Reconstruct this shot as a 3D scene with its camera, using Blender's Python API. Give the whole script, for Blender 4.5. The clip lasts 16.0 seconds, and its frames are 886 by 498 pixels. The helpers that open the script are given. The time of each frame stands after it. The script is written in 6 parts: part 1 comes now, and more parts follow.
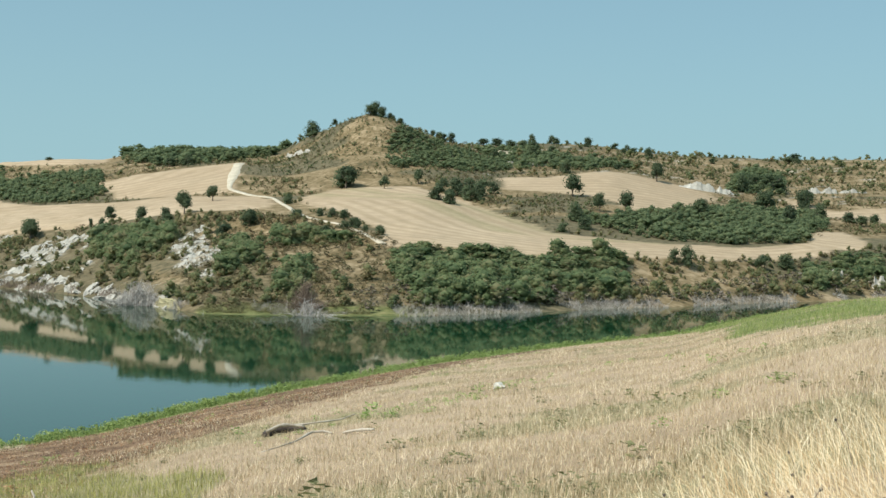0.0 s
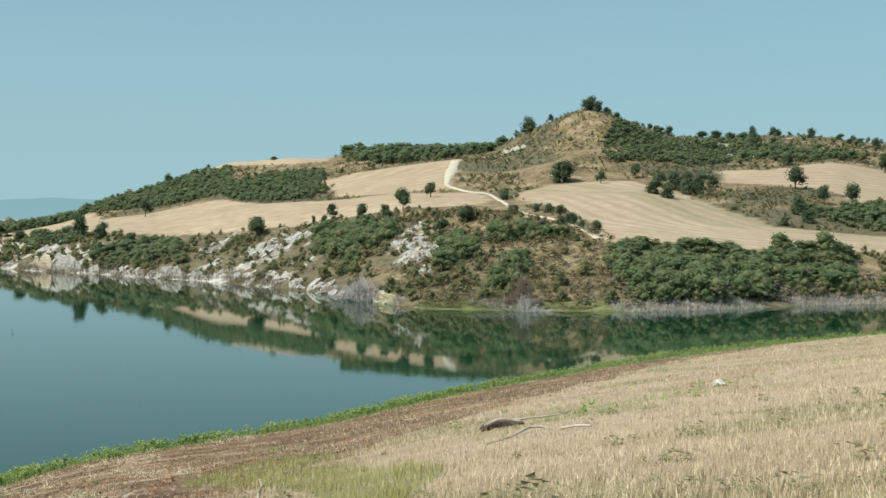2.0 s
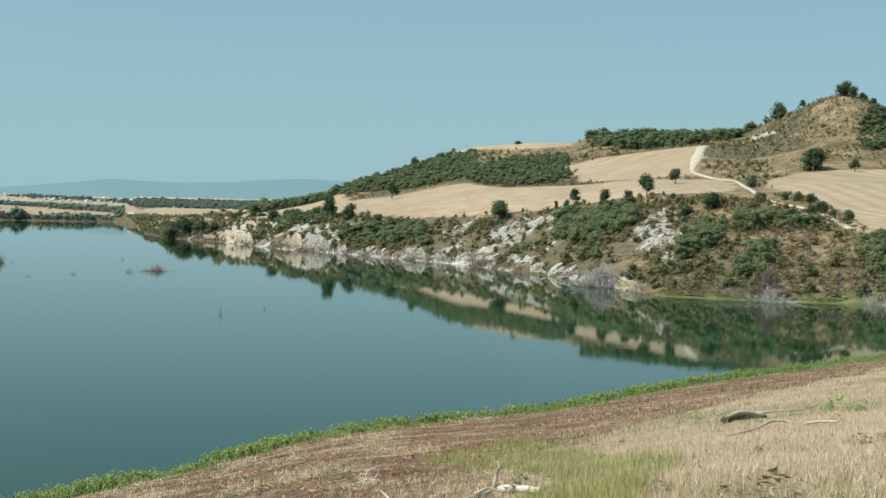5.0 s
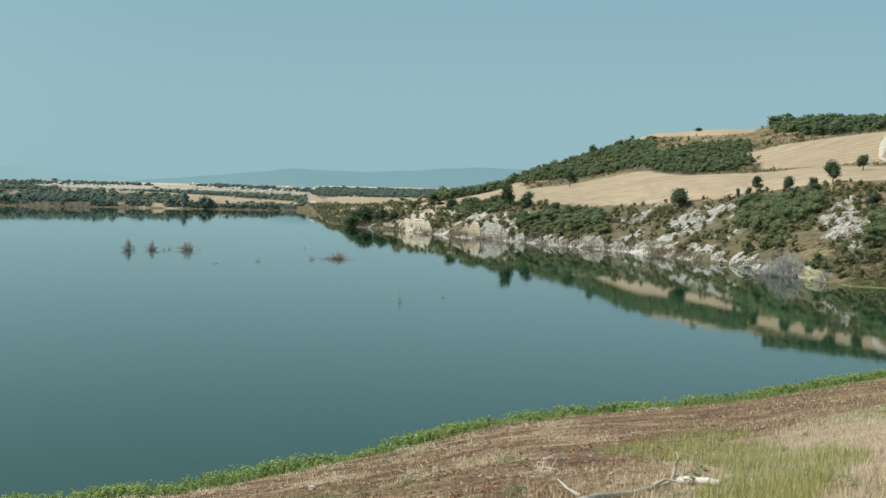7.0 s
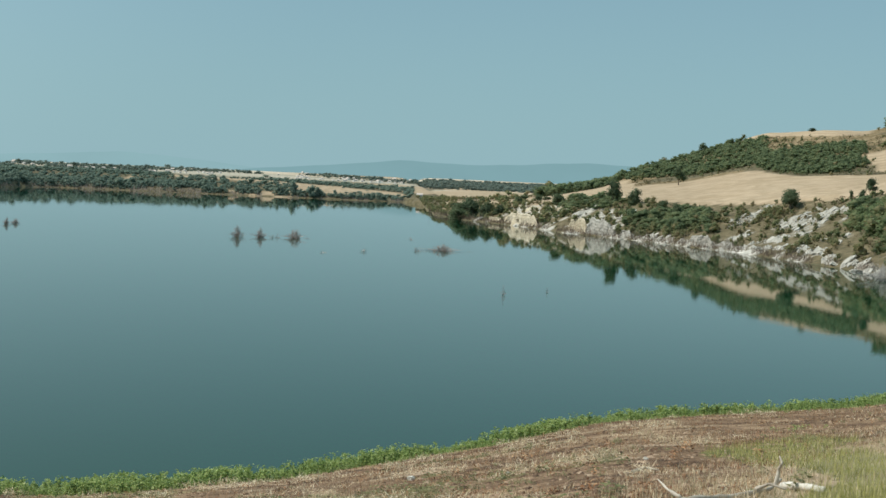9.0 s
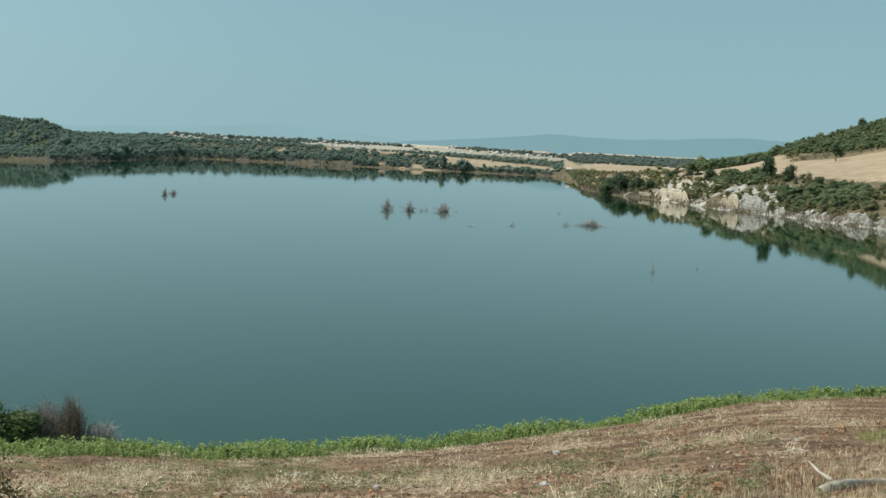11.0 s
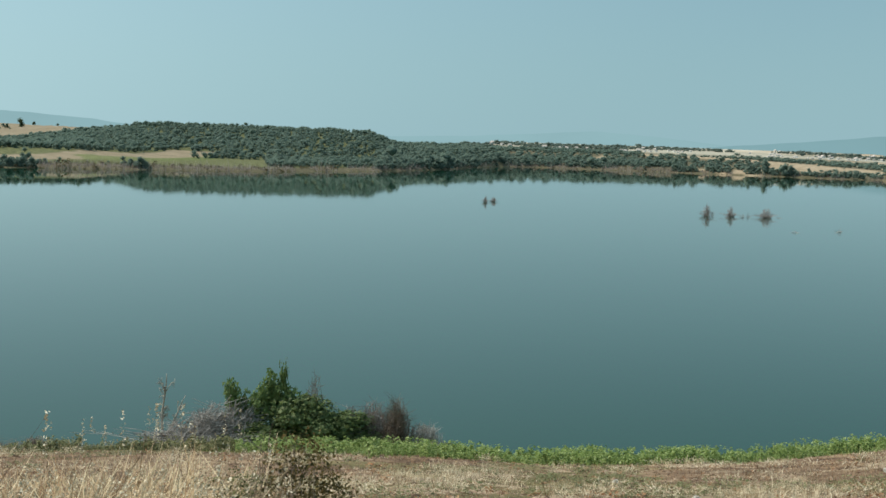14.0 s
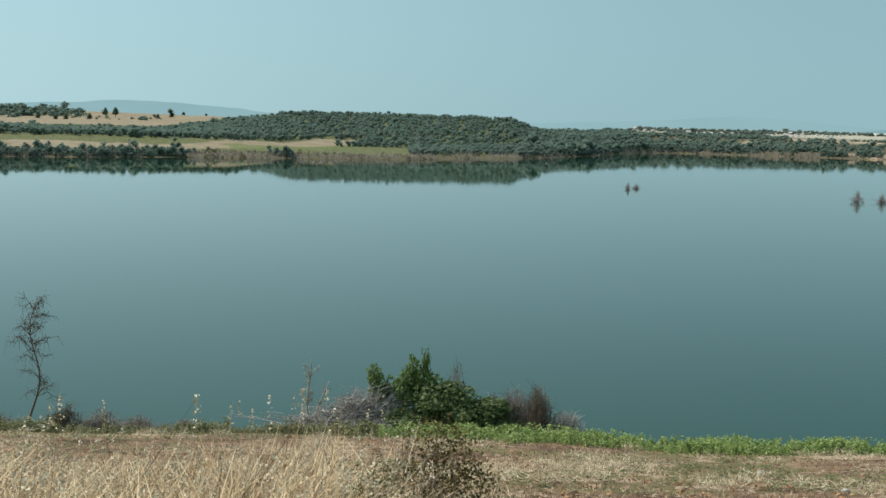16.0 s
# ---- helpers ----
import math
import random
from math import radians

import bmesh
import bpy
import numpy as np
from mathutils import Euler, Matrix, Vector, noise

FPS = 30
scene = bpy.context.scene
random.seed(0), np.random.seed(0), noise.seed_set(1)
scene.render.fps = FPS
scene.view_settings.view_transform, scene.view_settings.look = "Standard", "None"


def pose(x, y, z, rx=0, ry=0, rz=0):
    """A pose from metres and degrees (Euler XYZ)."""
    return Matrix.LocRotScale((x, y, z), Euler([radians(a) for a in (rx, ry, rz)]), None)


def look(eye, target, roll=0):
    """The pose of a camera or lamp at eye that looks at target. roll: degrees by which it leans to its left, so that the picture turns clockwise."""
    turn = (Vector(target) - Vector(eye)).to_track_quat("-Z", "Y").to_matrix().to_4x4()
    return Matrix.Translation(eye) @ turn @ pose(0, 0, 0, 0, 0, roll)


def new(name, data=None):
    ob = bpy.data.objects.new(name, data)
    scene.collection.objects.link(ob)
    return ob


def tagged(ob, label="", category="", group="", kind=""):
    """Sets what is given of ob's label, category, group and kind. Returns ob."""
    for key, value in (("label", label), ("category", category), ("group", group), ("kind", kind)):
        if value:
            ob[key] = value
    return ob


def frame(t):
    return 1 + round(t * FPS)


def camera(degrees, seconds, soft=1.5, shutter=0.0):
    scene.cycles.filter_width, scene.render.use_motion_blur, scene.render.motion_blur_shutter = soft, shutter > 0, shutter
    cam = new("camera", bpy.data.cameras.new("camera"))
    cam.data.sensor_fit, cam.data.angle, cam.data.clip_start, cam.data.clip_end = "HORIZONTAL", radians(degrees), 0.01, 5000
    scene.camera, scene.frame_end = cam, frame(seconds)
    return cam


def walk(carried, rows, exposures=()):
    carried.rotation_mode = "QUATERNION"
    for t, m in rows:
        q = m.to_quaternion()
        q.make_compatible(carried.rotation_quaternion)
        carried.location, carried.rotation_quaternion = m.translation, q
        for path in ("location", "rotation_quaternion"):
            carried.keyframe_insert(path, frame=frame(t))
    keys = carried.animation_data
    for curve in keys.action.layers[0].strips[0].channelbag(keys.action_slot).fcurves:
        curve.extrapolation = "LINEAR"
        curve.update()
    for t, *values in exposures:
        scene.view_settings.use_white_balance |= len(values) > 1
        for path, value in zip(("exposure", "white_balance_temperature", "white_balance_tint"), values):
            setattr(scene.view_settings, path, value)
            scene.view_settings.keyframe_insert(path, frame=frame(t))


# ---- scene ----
cam = camera(35.61, 16.0)
EYE = (0.0, 0.0, 12.0)
PATH = [
    (0.0, -6.853, -0.517, -0.748),
    (0.5, -4.565, -0.415, -0.319),
    (1.0, -1.894, -0.138, -0.330),
    (1.5, 0.266, -0.334, -0.692),
    (2.0, 2.117, -0.798, -0.376),
    (2.5, 3.649, -0.419, -0.178),
    (3.0, 5.648, -0.839, -0.180),
    (3.5, 7.574, -1.255, -0.163),
    (4.0, 9.639, -1.405, -0.522),
    (4.2, 10.295, -1.435, -0.751),
    (6.3, 16.642, -2.089, -1.526),
    (6.5, 17.818, -2.195, -1.449),
    (7.0, 19.530, -2.237, -1.257),
    (7.5, 20.588, -2.393, -1.463),
    (8.0, 21.846, -2.784, -1.387),
    (8.5, 23.015, -2.804, -1.904),
    (9.0, 23.954, -2.641, -2.632),
    (9.2, 24.291, -2.595, -2.678),
    (11.3, 31.120, -4.128, -3.099),
    (11.5, 31.719, -4.057, -3.136),
    (12.0, 33.323, -3.934, -2.490),
    (12.5, 35.386, -4.326, -2.187),
    (13.0, 38.755, -4.590, -1.700),
    (13.5, 40.721, -4.232, -2.821),
    (14.0, 43.283, -4.324, -2.130),
    (14.5, 45.475, -4.323, -2.305),
    (15.0, 46.382, -4.573, -2.217),
    (15.5, 47.585, -5.109, -1.659),
    (16.0, 49.141, -5.048, -1.631),
]
walk(cam, [(t, pose(*EYE, 90 + p, r, y)) for t, y, p, r in PATH],
     [(0, 0.07), (4, 0.03), (6.5, -0.08), (7.5, -0.14), (9, -0.18), (12, -0.16), (16, -0.1)])


# ---- light ----
world = bpy.data.worlds.new("sky")
scene.world = world
world.use_nodes = True
wn, wl = world.node_tree.nodes, world.node_tree.links
sky = wn.new("ShaderNodeTexSky")
sky.sky_type, sky.sun_disc = "NISHITA", False
SUN_AZ, SUN_EL = 120.0, 50.0
sky.sun_elevation, sky.sun_rotation = radians(SUN_EL), radians(-SUN_AZ)
sky.altitude, sky.air_density, sky.dust_density, sky.ozone_density = 300, 1.0, 0.0, 4.0
tint = wn.new("ShaderNodeMix")
tint.data_type, tint.blend_type = "RGBA", "MULTIPLY"
tint.inputs[0].default_value, tint.inputs[7].default_value = 1.0, (0.86, 1.0, 0.95, 1)
wl.new(sky.outputs[0], tint.inputs[6])
haze = wn.new("ShaderNodeMix")
haze.data_type = "RGBA"
aim = wn.new("ShaderNodeTexCoord")
parts_ = wn.new("ShaderNodeSeparateXYZ")
wl.new(aim.outputs["Generated"], parts_.inputs[0])
thick = wn.new("ShaderNodeMapRange")
thick.interpolation_type = "SMOOTHSTEP"
wl.new(parts_.outputs["Z"], thick.inputs["Value"])
for key, value in (("From Min", -0.02), ("From Max", 0.2), ("To Min", 0.96), ("To Max", 0.62)):
    thick.inputs[key].default_value = value
wl.new(thick.outputs[0], haze.inputs[0])
# the air glows a little more towards the sun
toward = wn.new("ShaderNodeVectorMath")
toward.operation = "DOT_PRODUCT"
wl.new(aim.outputs["Generated"], toward.inputs[0])
toward.inputs[1].default_value = (-math.sin(radians(SUN_AZ)) * math.cos(radians(SUN_EL)), math.cos(radians(SUN_AZ)) * math.cos(radians(SUN_EL)), math.sin(radians(SUN_EL)))
glow = wn.new("ShaderNodeMapRange")
glow.interpolation_type = "SMOOTHSTEP"
wl.new(toward.outputs["Value"], glow.inputs["Value"])
for key, value in (("From Min", 0.05), ("From Max", 0.75), ("To Min", 0.0), ("To Max", 1.0)):
    glow.inputs[key].default_value = value
air = wn.new("ShaderNodeMix")
air.data_type = "RGBA"
air.inputs[6].default_value, air.inputs[7].default_value = (3.3, 5.42, 6.1, 1), (6.4, 9.2, 9.9, 1)
wl.new(glow.outputs[0], air.inputs[0])
wl.new(air.outputs[2], haze.inputs[7])
wl.new(tint.outputs[2], haze.inputs[6])
wl.new(haze.outputs[2], wn["Background"].inputs[0])
wn["Background"].inputs[1].default_value = 0.095
lamp = new("sun", bpy.data.lights.new("sun", "SUN"))
lamp.data.energy, lamp.data.angle, lamp.data.color = 4.6, radians(0.6), (1.0, 0.94, 0.84)
lamp.matrix_world = look((0, 0, 50), (50 * math.sin(radians(SUN_AZ)) * math.cos(radians(SUN_EL)),
                                      -50 * math.cos(radians(SUN_AZ)) * math.cos(radians(SUN_EL)), 50 - 50 * math.sin(radians(SUN_EL))))


# ---- the lie of the land: bearings in degrees (left is positive) and metres round the standpoint ----
def knots(text):
    return np.array([[float(v) for v in row.split()] for row in text.strip().split(";")])


def soft_line(rows, width=0.8):
    """Knots of bearing, distance[, height] as a smoothed table over all bearings."""
    fine = np.arange(-180.0, 180.01, 0.1)
    n = int(width / 0.1) | 1
    kernel = np.hanning(n + 2)[1:-1]
    kernel /= kernel.sum()
    out = [fine]
    for k in range(1, rows.shape[1]):
        v = np.interp(fine, rows[:, 0], rows[:, k])
        v = np.convolve(np.pad(v, n // 2, mode="edge"), kernel, mode="valid")
        out.append(v)
    return out


NEAR_SHORE = soft_line(knots("-180 290; -45 290; -25 282; -23 268; -21.5 250; -18.8 207; -16.6 177; -12 154; -8.2 138; -2.6 114.3; 2 99.6;"
                             "6.5 86; 10.9 79.8; 17 72.6; 21 64.8; 25.5 59.4; 30 55.4; 34.5 53.4; 39 52.4; 43 53; 51 53; 64 53.5; 80 60; 100 90; 118 200; 125 290; 180 290"), 2.0)
NEAR_BEND = soft_line(knots("-180 1.5; -25 1.5; -21.5 1.25; -16.6 1.05; -12 1; 180 1"), 3.0)
FAR_SHORE = soft_line(knots("-180 292; -45 292; -32 302; -25 302; -21 280; -16.6 250; -12 229; -9.6 218; -6 207; -0.3 206; 3 209; 4.3 222; 6.6 254; 8.8 277;"
                            "11.9 316; 13.7 334; 16.5 368; 18.8 394; 21 450; 23.2 495; 24.3 555; 24.7 700; 25.0 900; 27 878; 39.6 868; 41 835; 42 760;"
                            "43.2 668; 44.5 615; 46 572; 50.6 497; 55 470; 60 450; 64 426; 80 380; 100 300; 118 210; 125 292; 180 292"), 0.6)
# top of the scrub bank, back of the terrace fields, foot of the upper slopes, crest
BANK = soft_line(knots("-180 400 12; -32 380 12; -24.6 350 10.4; -21.9 325 8.6; -16 290 8; -11.4 270 8.7; -8.4 265 9.2; -4.6 268 10.3; -2.5 285 13; -0.66 310 15;"
                       "1.2 325 16.4; 3.7 340 16.8; 7.5 365 13.6; 11 395 12; 14.2 405 9.7; 17 430 9; 20 470 6.6; 21 490 6; 22 515 5.2; 23 540 4; 24 590 2; 25.6 930 2; 29 890 3; 40 880 3;"
                       "42 795 3; 43.2 700 2.5; 46 600 1.5; 55 486 1.2; 64 442 1.2; 80 400 2; 180 400 12"), 1.2)
TERRACE = soft_line(knots("-180 600 16; -32 420 14; -24.1 395 12; -21.9 385 12.6; -16.1 352 11.4; -14.2 360 12.2; -11 372 14.3; -8.4 430 20.4; -5.8 500 30; -3.4 498 29.6;"
                          "-0.2 462 24.8; 1.65 480 25.2; 4.3 505 25.2; 6.4 545 24.8; 11.4 560 23; 14.2 560 17.2; 16.5 565 14.6; 17.7 570 11.8; 18.8 580 9.8; 20 580 7.8; 21 575 6.5; 22 570 5.6; 23 575 4.4; 24 650 2.4;"
                          "25.6 1050 4.5; 28 1020 6.5; 31 1050 9.3; 36 1020 9.8; 40 990 10; 42 850 8.5; 43.2 770 8; 46 660 3; 50 605 2.6; 55 570 3; 58 528 5.4; 64 512 5.8; 80 520 6; 180 600 16"), 1.2)
MIDDLE = soft_line(knots("-180 900 20; -32 600 24; -24.6 560 22.5; -21 560 22.5; -18.2 575 29; -13.7 590 39.5; -11.9 585 38.2; -9.3 580 37; -8 585 40; -5.5 590 47; -3.5 590 48;"
                         "-1.5 600 43; -0.3 610 40.5; 1.4 620 42.5; 6.8 625 34; 9 650 34; 11.4 655 33; 13.3 640 25; 16 610 17; 18 610 12.4; 19 610 10; 20 610 8.2; 21 610 6.7; 22 620 5.8; 24 710 2.8; 25.2 1400 5;"
                         "25.6 1600 9; 33 1600 9.3; 40 1600 10; 42 950 8; 43.2 800 7; 46 700 9; 51 665 9.5; 56 660 9; 60 640 5; 64 640 5; 80 700 8; 180 900 20"), 1.2)
CREST = soft_line(knots("-180 1300 40; -32 900 60; -24.6 900 63; -21 900 64; -16.5 890 65; -12.8 880 71; -9.5 840 68; -7.2 740 62.5; -5.6 680 65; -4.6 662 68; -3.6 660 69; -2.5 680 67;"
                        "-1.6 720 65; -0.9 760 63; 0.2 830 60; 1.1 860 60.5; 5.8 860 60.5; 7 850 55; 11 780 48.5; 13.3 718 35.6; 14.2 700 31; 15.8 680 24; 17 650 15.8; 17.7 645 13.5; 18.9 640 10.7; 20 640 8.5; 21 650 6.9; 22 670 6;"
                        "24 800 3.2; 24.8 1600 8; 25.6 2600 23.5; 30 2600 23.5; 34 2600 23.5; 40 2600 22; 42 1500 13; 43.7 900 10.5; 45.4 800 11.5; 46.2 765 16.6; 51.6 750 16.6; 55.3 740 16.2; 57 850 14.5; 60 1080 15.5; 64 1100 17; 80 1100 18; 180 1300 40"), 0.9)


def lattice(x, y, seed):
    """Smooth noise between -1 and 1 on arrays."""
    xi, yi = np.floor(x).astype(np.int64), np.floor(y).astype(np.int64)
    fx, fy = x - xi, y - yi
    fx, fy = fx * fx * (3 - 2 * fx), fy * fy * (3 - 2 * fy)

    def corner(a, b):
        n = (a * 374761393 + b * 668265263 + seed * 974711) & 0x7FFFFFFF
        n = ((n ^ (n >> 13)) * 1274126177) & 0x7FFFFFFF
        return ((n ^ (n >> 16)) & 0xFFFF) / 32767.5 - 1
    return ((corner(xi, yi) * (1 - fx) + corner(xi + 1, yi) * fx) * (1 - fy)
            + (corner(xi, yi + 1) * (1 - fx) + corner(xi + 1, yi + 1) * fx) * fy)


def rough(x, y, size, seed, octaves=3):
    total, gain = 0.0, 1.0
    for k in range(octaves):
        total = total + gain * lattice(x / size, y / size, seed + 7 * k)
        size, gain = size / 2.1, gain * 0.5
    return total / 1.8


def blend(a, b, v):
    s = np.clip((v - a) / (b - a), 0, 1)
    return s * s * (3 - 2 * s)


def lie(x, y):
    """Height of the ground on the wide plan, before the hills are drawn in."""
    x, y = np.asarray(x, float), np.asarray(y, float)
    r, az = np.hypot(x, y) + 1e-6, np.degrees(np.arctan2(-x, y))
    at = lambda line, k=1: np.interp(az, line[0], line[k])
    rn, rf, bend = at(NEAR_SHORE), at(FAR_SHORE), at(NEAR_BEND)
    near = 10.4 * (1 - np.minimum(r / rn, 1.6) ** bend)
    knoll = blend(38, 50, az) * (1 - blend(80, 100, az))
    near = near + knoll * 0.62 * blend(1.5, 6, r) * (1 - blend(8.5, 19, r))
    near = near + 0.05 * rough(x, y, 3.0, 3) * blend(6, 25, r) + 0.18 * rough(x, y, 24.0, 4) * blend(10, 40, r) * (1 - blend(0.8, 1.0, r / rn))
    near = np.where(r > rn, np.maximum(near, -0.07 * (r - rn)), near)
    stations = [(rf, 0 * r), (rf + 4, 0 * r + 0.9)]
    stations += [(at(L), at(L, 2)) for L in (BANK, TERRACE, MIDDLE, CREST)]
    rc, zc = stations[-1]
    plain = blend(15.5, 18.5, az) * (1 - blend(24.6, 25.4, az))
    rb, rp, re = rc * 1.35, np.maximum(1900, rc * 1.36), np.maximum(3200, rc * 1.5)
    zb = zc * 0.6 + 4
    zp = zb + (14 - zb) * (rp - rb) / (re - rb)
    stations += [(rc * 1.07, zc - 2 + plain), (rb, zb + (3.0 - zb) * plain), (rp, zp + (7.0 - zp) * plain), (re, 14 + 14 * plain), (0 * r + 6000, 0 * r + 14)]
    far = np.where(r < rf, -0.08 * (rf - r), 0.0)
    for (ra, za), (rb, zb) in zip(stations[:-1], stations[1:]):
        s = np.clip((r - ra) / np.maximum(rb - ra, 0.5), 0, 1)
        far = np.where(r >= ra, za + (zb - za) * s, far)
    # relief of the far side: gullies in the bank, lumps on the slopes, calm fields
    depth = blend(0, 25, r - rf) * (1 - blend(1000, 1600, r) * 0.5)
    rb, zb = stations[2]
    bank = blend(2, 14, r - rf) * (1 - blend(0, 35, r - rb)) * (1 - blend(25, 27, az))
    far = far + bank * (1.5 * rough(x, y, 26, 11, 4)) + depth * (0.5 * rough(x, y, 60, 12))
    upper = blend(20, 90, r - stations[4][0]) * (1 - blend(1000, 1400, r)) * (1 - blend(24, 25.5, az))
    far = far + upper * 2.2 * rough(x, y, 55, 13, 4) + 3.0 * np.exp(-((x - 44) ** 2 + (y - 640) ** 2) / 1100.0)
    lake = (rn < rf)
    z = np.where(r <= rn, near, np.where(lake & (r < rf), np.maximum(np.maximum(near, far), -3.0), np.where(r >= rf, far, near)))
    shut = blend(26, 60, -az) + blend(105, 135, az)
    return z + shut * 7.0 * blend(60, 250, r) * (1 - blend(250, 900, r))


def drawn(az):
    """Where the hills begin to be drawn in towards the lake, and by how much."""
    rf, rb = np.interp(az, FAR_SHORE[0], FAR_SHORE[1]), np.interp(az, BANK[0], BANK[1])
    return rf + 0.7 * (rb - rf), np.interp(az, [-180, -140, -60, 8, 11.6, 13.5, 180], [1, 1, 0.5, 0.5, 0.75, 1, 1])


def place(x, y):
    """From the wide plan to the ground: x, y and the scale there."""
    x, y = np.asarray(x, float), np.asarray(y, float)
    r = np.hypot(x, y) + 1e-6
    r0, k = drawn(np.degrees(np.arctan2(-x, y)))
    s = np.where(r > r0, r0 + (r - r0) * k, r) / r
    return x * s, y * s, s


def land(x, y):
    """Height of the ground over the water's level."""
    x, y = np.asarray(x, float), np.asarray(y, float)
    r = np.hypot(x, y) + 1e-6
    r0, k = drawn(np.degrees(np.arctan2(-x, y)))
    s = r / np.where(r > r0, r0 + (r - r0) / k, r)
    return EYE[2] + (lie(x / s, y / s) - EYE[2]) * s


# ---- end of the lie of the land ----


# ---- materials ----
def shader(name, rough_=0.9, spec=0.3):
    m = bpy.data.materials.new(name)
    m.use_nodes = True
    b = m.node_tree.nodes["Principled BSDF"]
    b.inputs["Roughness"].default_value = rough_
    b.inputs["Specular IOR Level"].default_value = spec
    return m, m.node_tree, b


def put(nt, socket, value):
    if isinstance(value, (int, float)):
        socket.default_value = value
    elif isinstance(value, tuple):
        socket.default_value = (*value, 1) if len(value) == 3 else value
    else:
        nt.links.new(value, socket)


def grain(nt, scale, detail=4.0, vector=None, distortion=0.0):
    n = nt.nodes.new("ShaderNodeTexNoise")
    n.inputs["Scale"].default_value, n.inputs["Detail"].default_value, n.inputs["Distortion"].default_value = scale, detail, distortion
    if vector is None:
        vector = nt.nodes.new("ShaderNodeTexCoord").outputs["Object"]
    nt.links.new(vector, n.inputs["Vector"])
    return n.outputs["Fac"]


def ramp(nt, fac, *stops):
    r = nt.nodes.new("ShaderNodeValToRGB")
    while len(r.color_ramp.elements) < len(stops):
        r.color_ramp.elements.new(0.5)
    for e, (at, c) in zip(r.color_ramp.elements, stops):
        e.position, e.color = at, ((*c, 1) if isinstance(c, tuple) else (c, c, c, 1))
    nt.links.new(fac, r.inputs[0])
    return r.outputs[0]


def mix(nt, fac, a, b, blend_="MIX"):
    n = nt.nodes.new("ShaderNodeMix")
    n.data_type, n.blend_type = "RGBA", blend_
    put(nt, n.inputs[0], fac), put(nt, n.inputs[6], a), put(nt, n.inputs[7], b)
    return n.outputs[2]


def sums(nt, kind, a, b=0.0):
    n = nt.nodes.new("ShaderNodeMath")
    n.operation = kind
    put(nt, n.inputs[0], a), put(nt, n.inputs[1], b)
    return n.outputs[0]


def bumps(nt, bsdf, height, strength, distance):
    n = nt.nodes.new("ShaderNodeBump")
    n.inputs["Strength"].default_value, n.inputs["Distance"].default_value = strength, distance
    nt.links.new(height, n.inputs["Height"])
    nt.links.new(n.outputs[0], bsdf.inputs["Normal"])


def mottled(name, *colors, scale=1.0, rough_=0.9, island=0.5, relief=0.0, spec=0.3, leaf=0.0, span=(0.24, 0.76)):
    """A surface of two to four colours, by noise at two scales and from piece to piece."""
    m, nt, b = shader(name, rough_, spec)
    v = sums(nt, "ADD", sums(nt, "MULTIPLY", grain(nt, scale, 3), 0.65), sums(nt, "MULTIPLY", grain(nt, scale * 7.3, 3), 0.35))
    g = nt.nodes.new("ShaderNodeNewGeometry")
    v = sums(nt, "ADD", sums(nt, "MULTIPLY", v, 1 - island), sums(nt, "MULTIPLY", g.outputs["Random Per Island"], island))
    o = nt.nodes.new("ShaderNodeObjectInfo")
    v = sums(nt, "ADD", v, sums(nt, "MULTIPLY", sums(nt, "SUBTRACT", o.outputs["Random"], 0.5), 0.2))
    lo, hi = span
    stops = [(lo + (hi - lo) * k / max(1, len(colors) - 1), c) for k, c in enumerate(colors)]
    put(nt, b.inputs["Base Color"], ramp(nt, v, *stops))
    if relief:
        bumps(nt, b, grain(nt, scale * 5, 5), 0.6, relief)
    if leaf:
        thin, both = nt.nodes.new("ShaderNodeBsdfTranslucent"), nt.nodes.new("ShaderNodeMixShader")
        nt.links.new(b.inputs["Base Color"].links[0].from_socket, thin.inputs[0])
        both.inputs[0].default_value = leaf
        nt.links.new(b.outputs[0], both.inputs[1]), nt.links.new(thin.outputs[0], both.inputs[2])
        nt.links.new(both.outputs[0], nt.nodes["Material Output"].inputs[0])
    return m


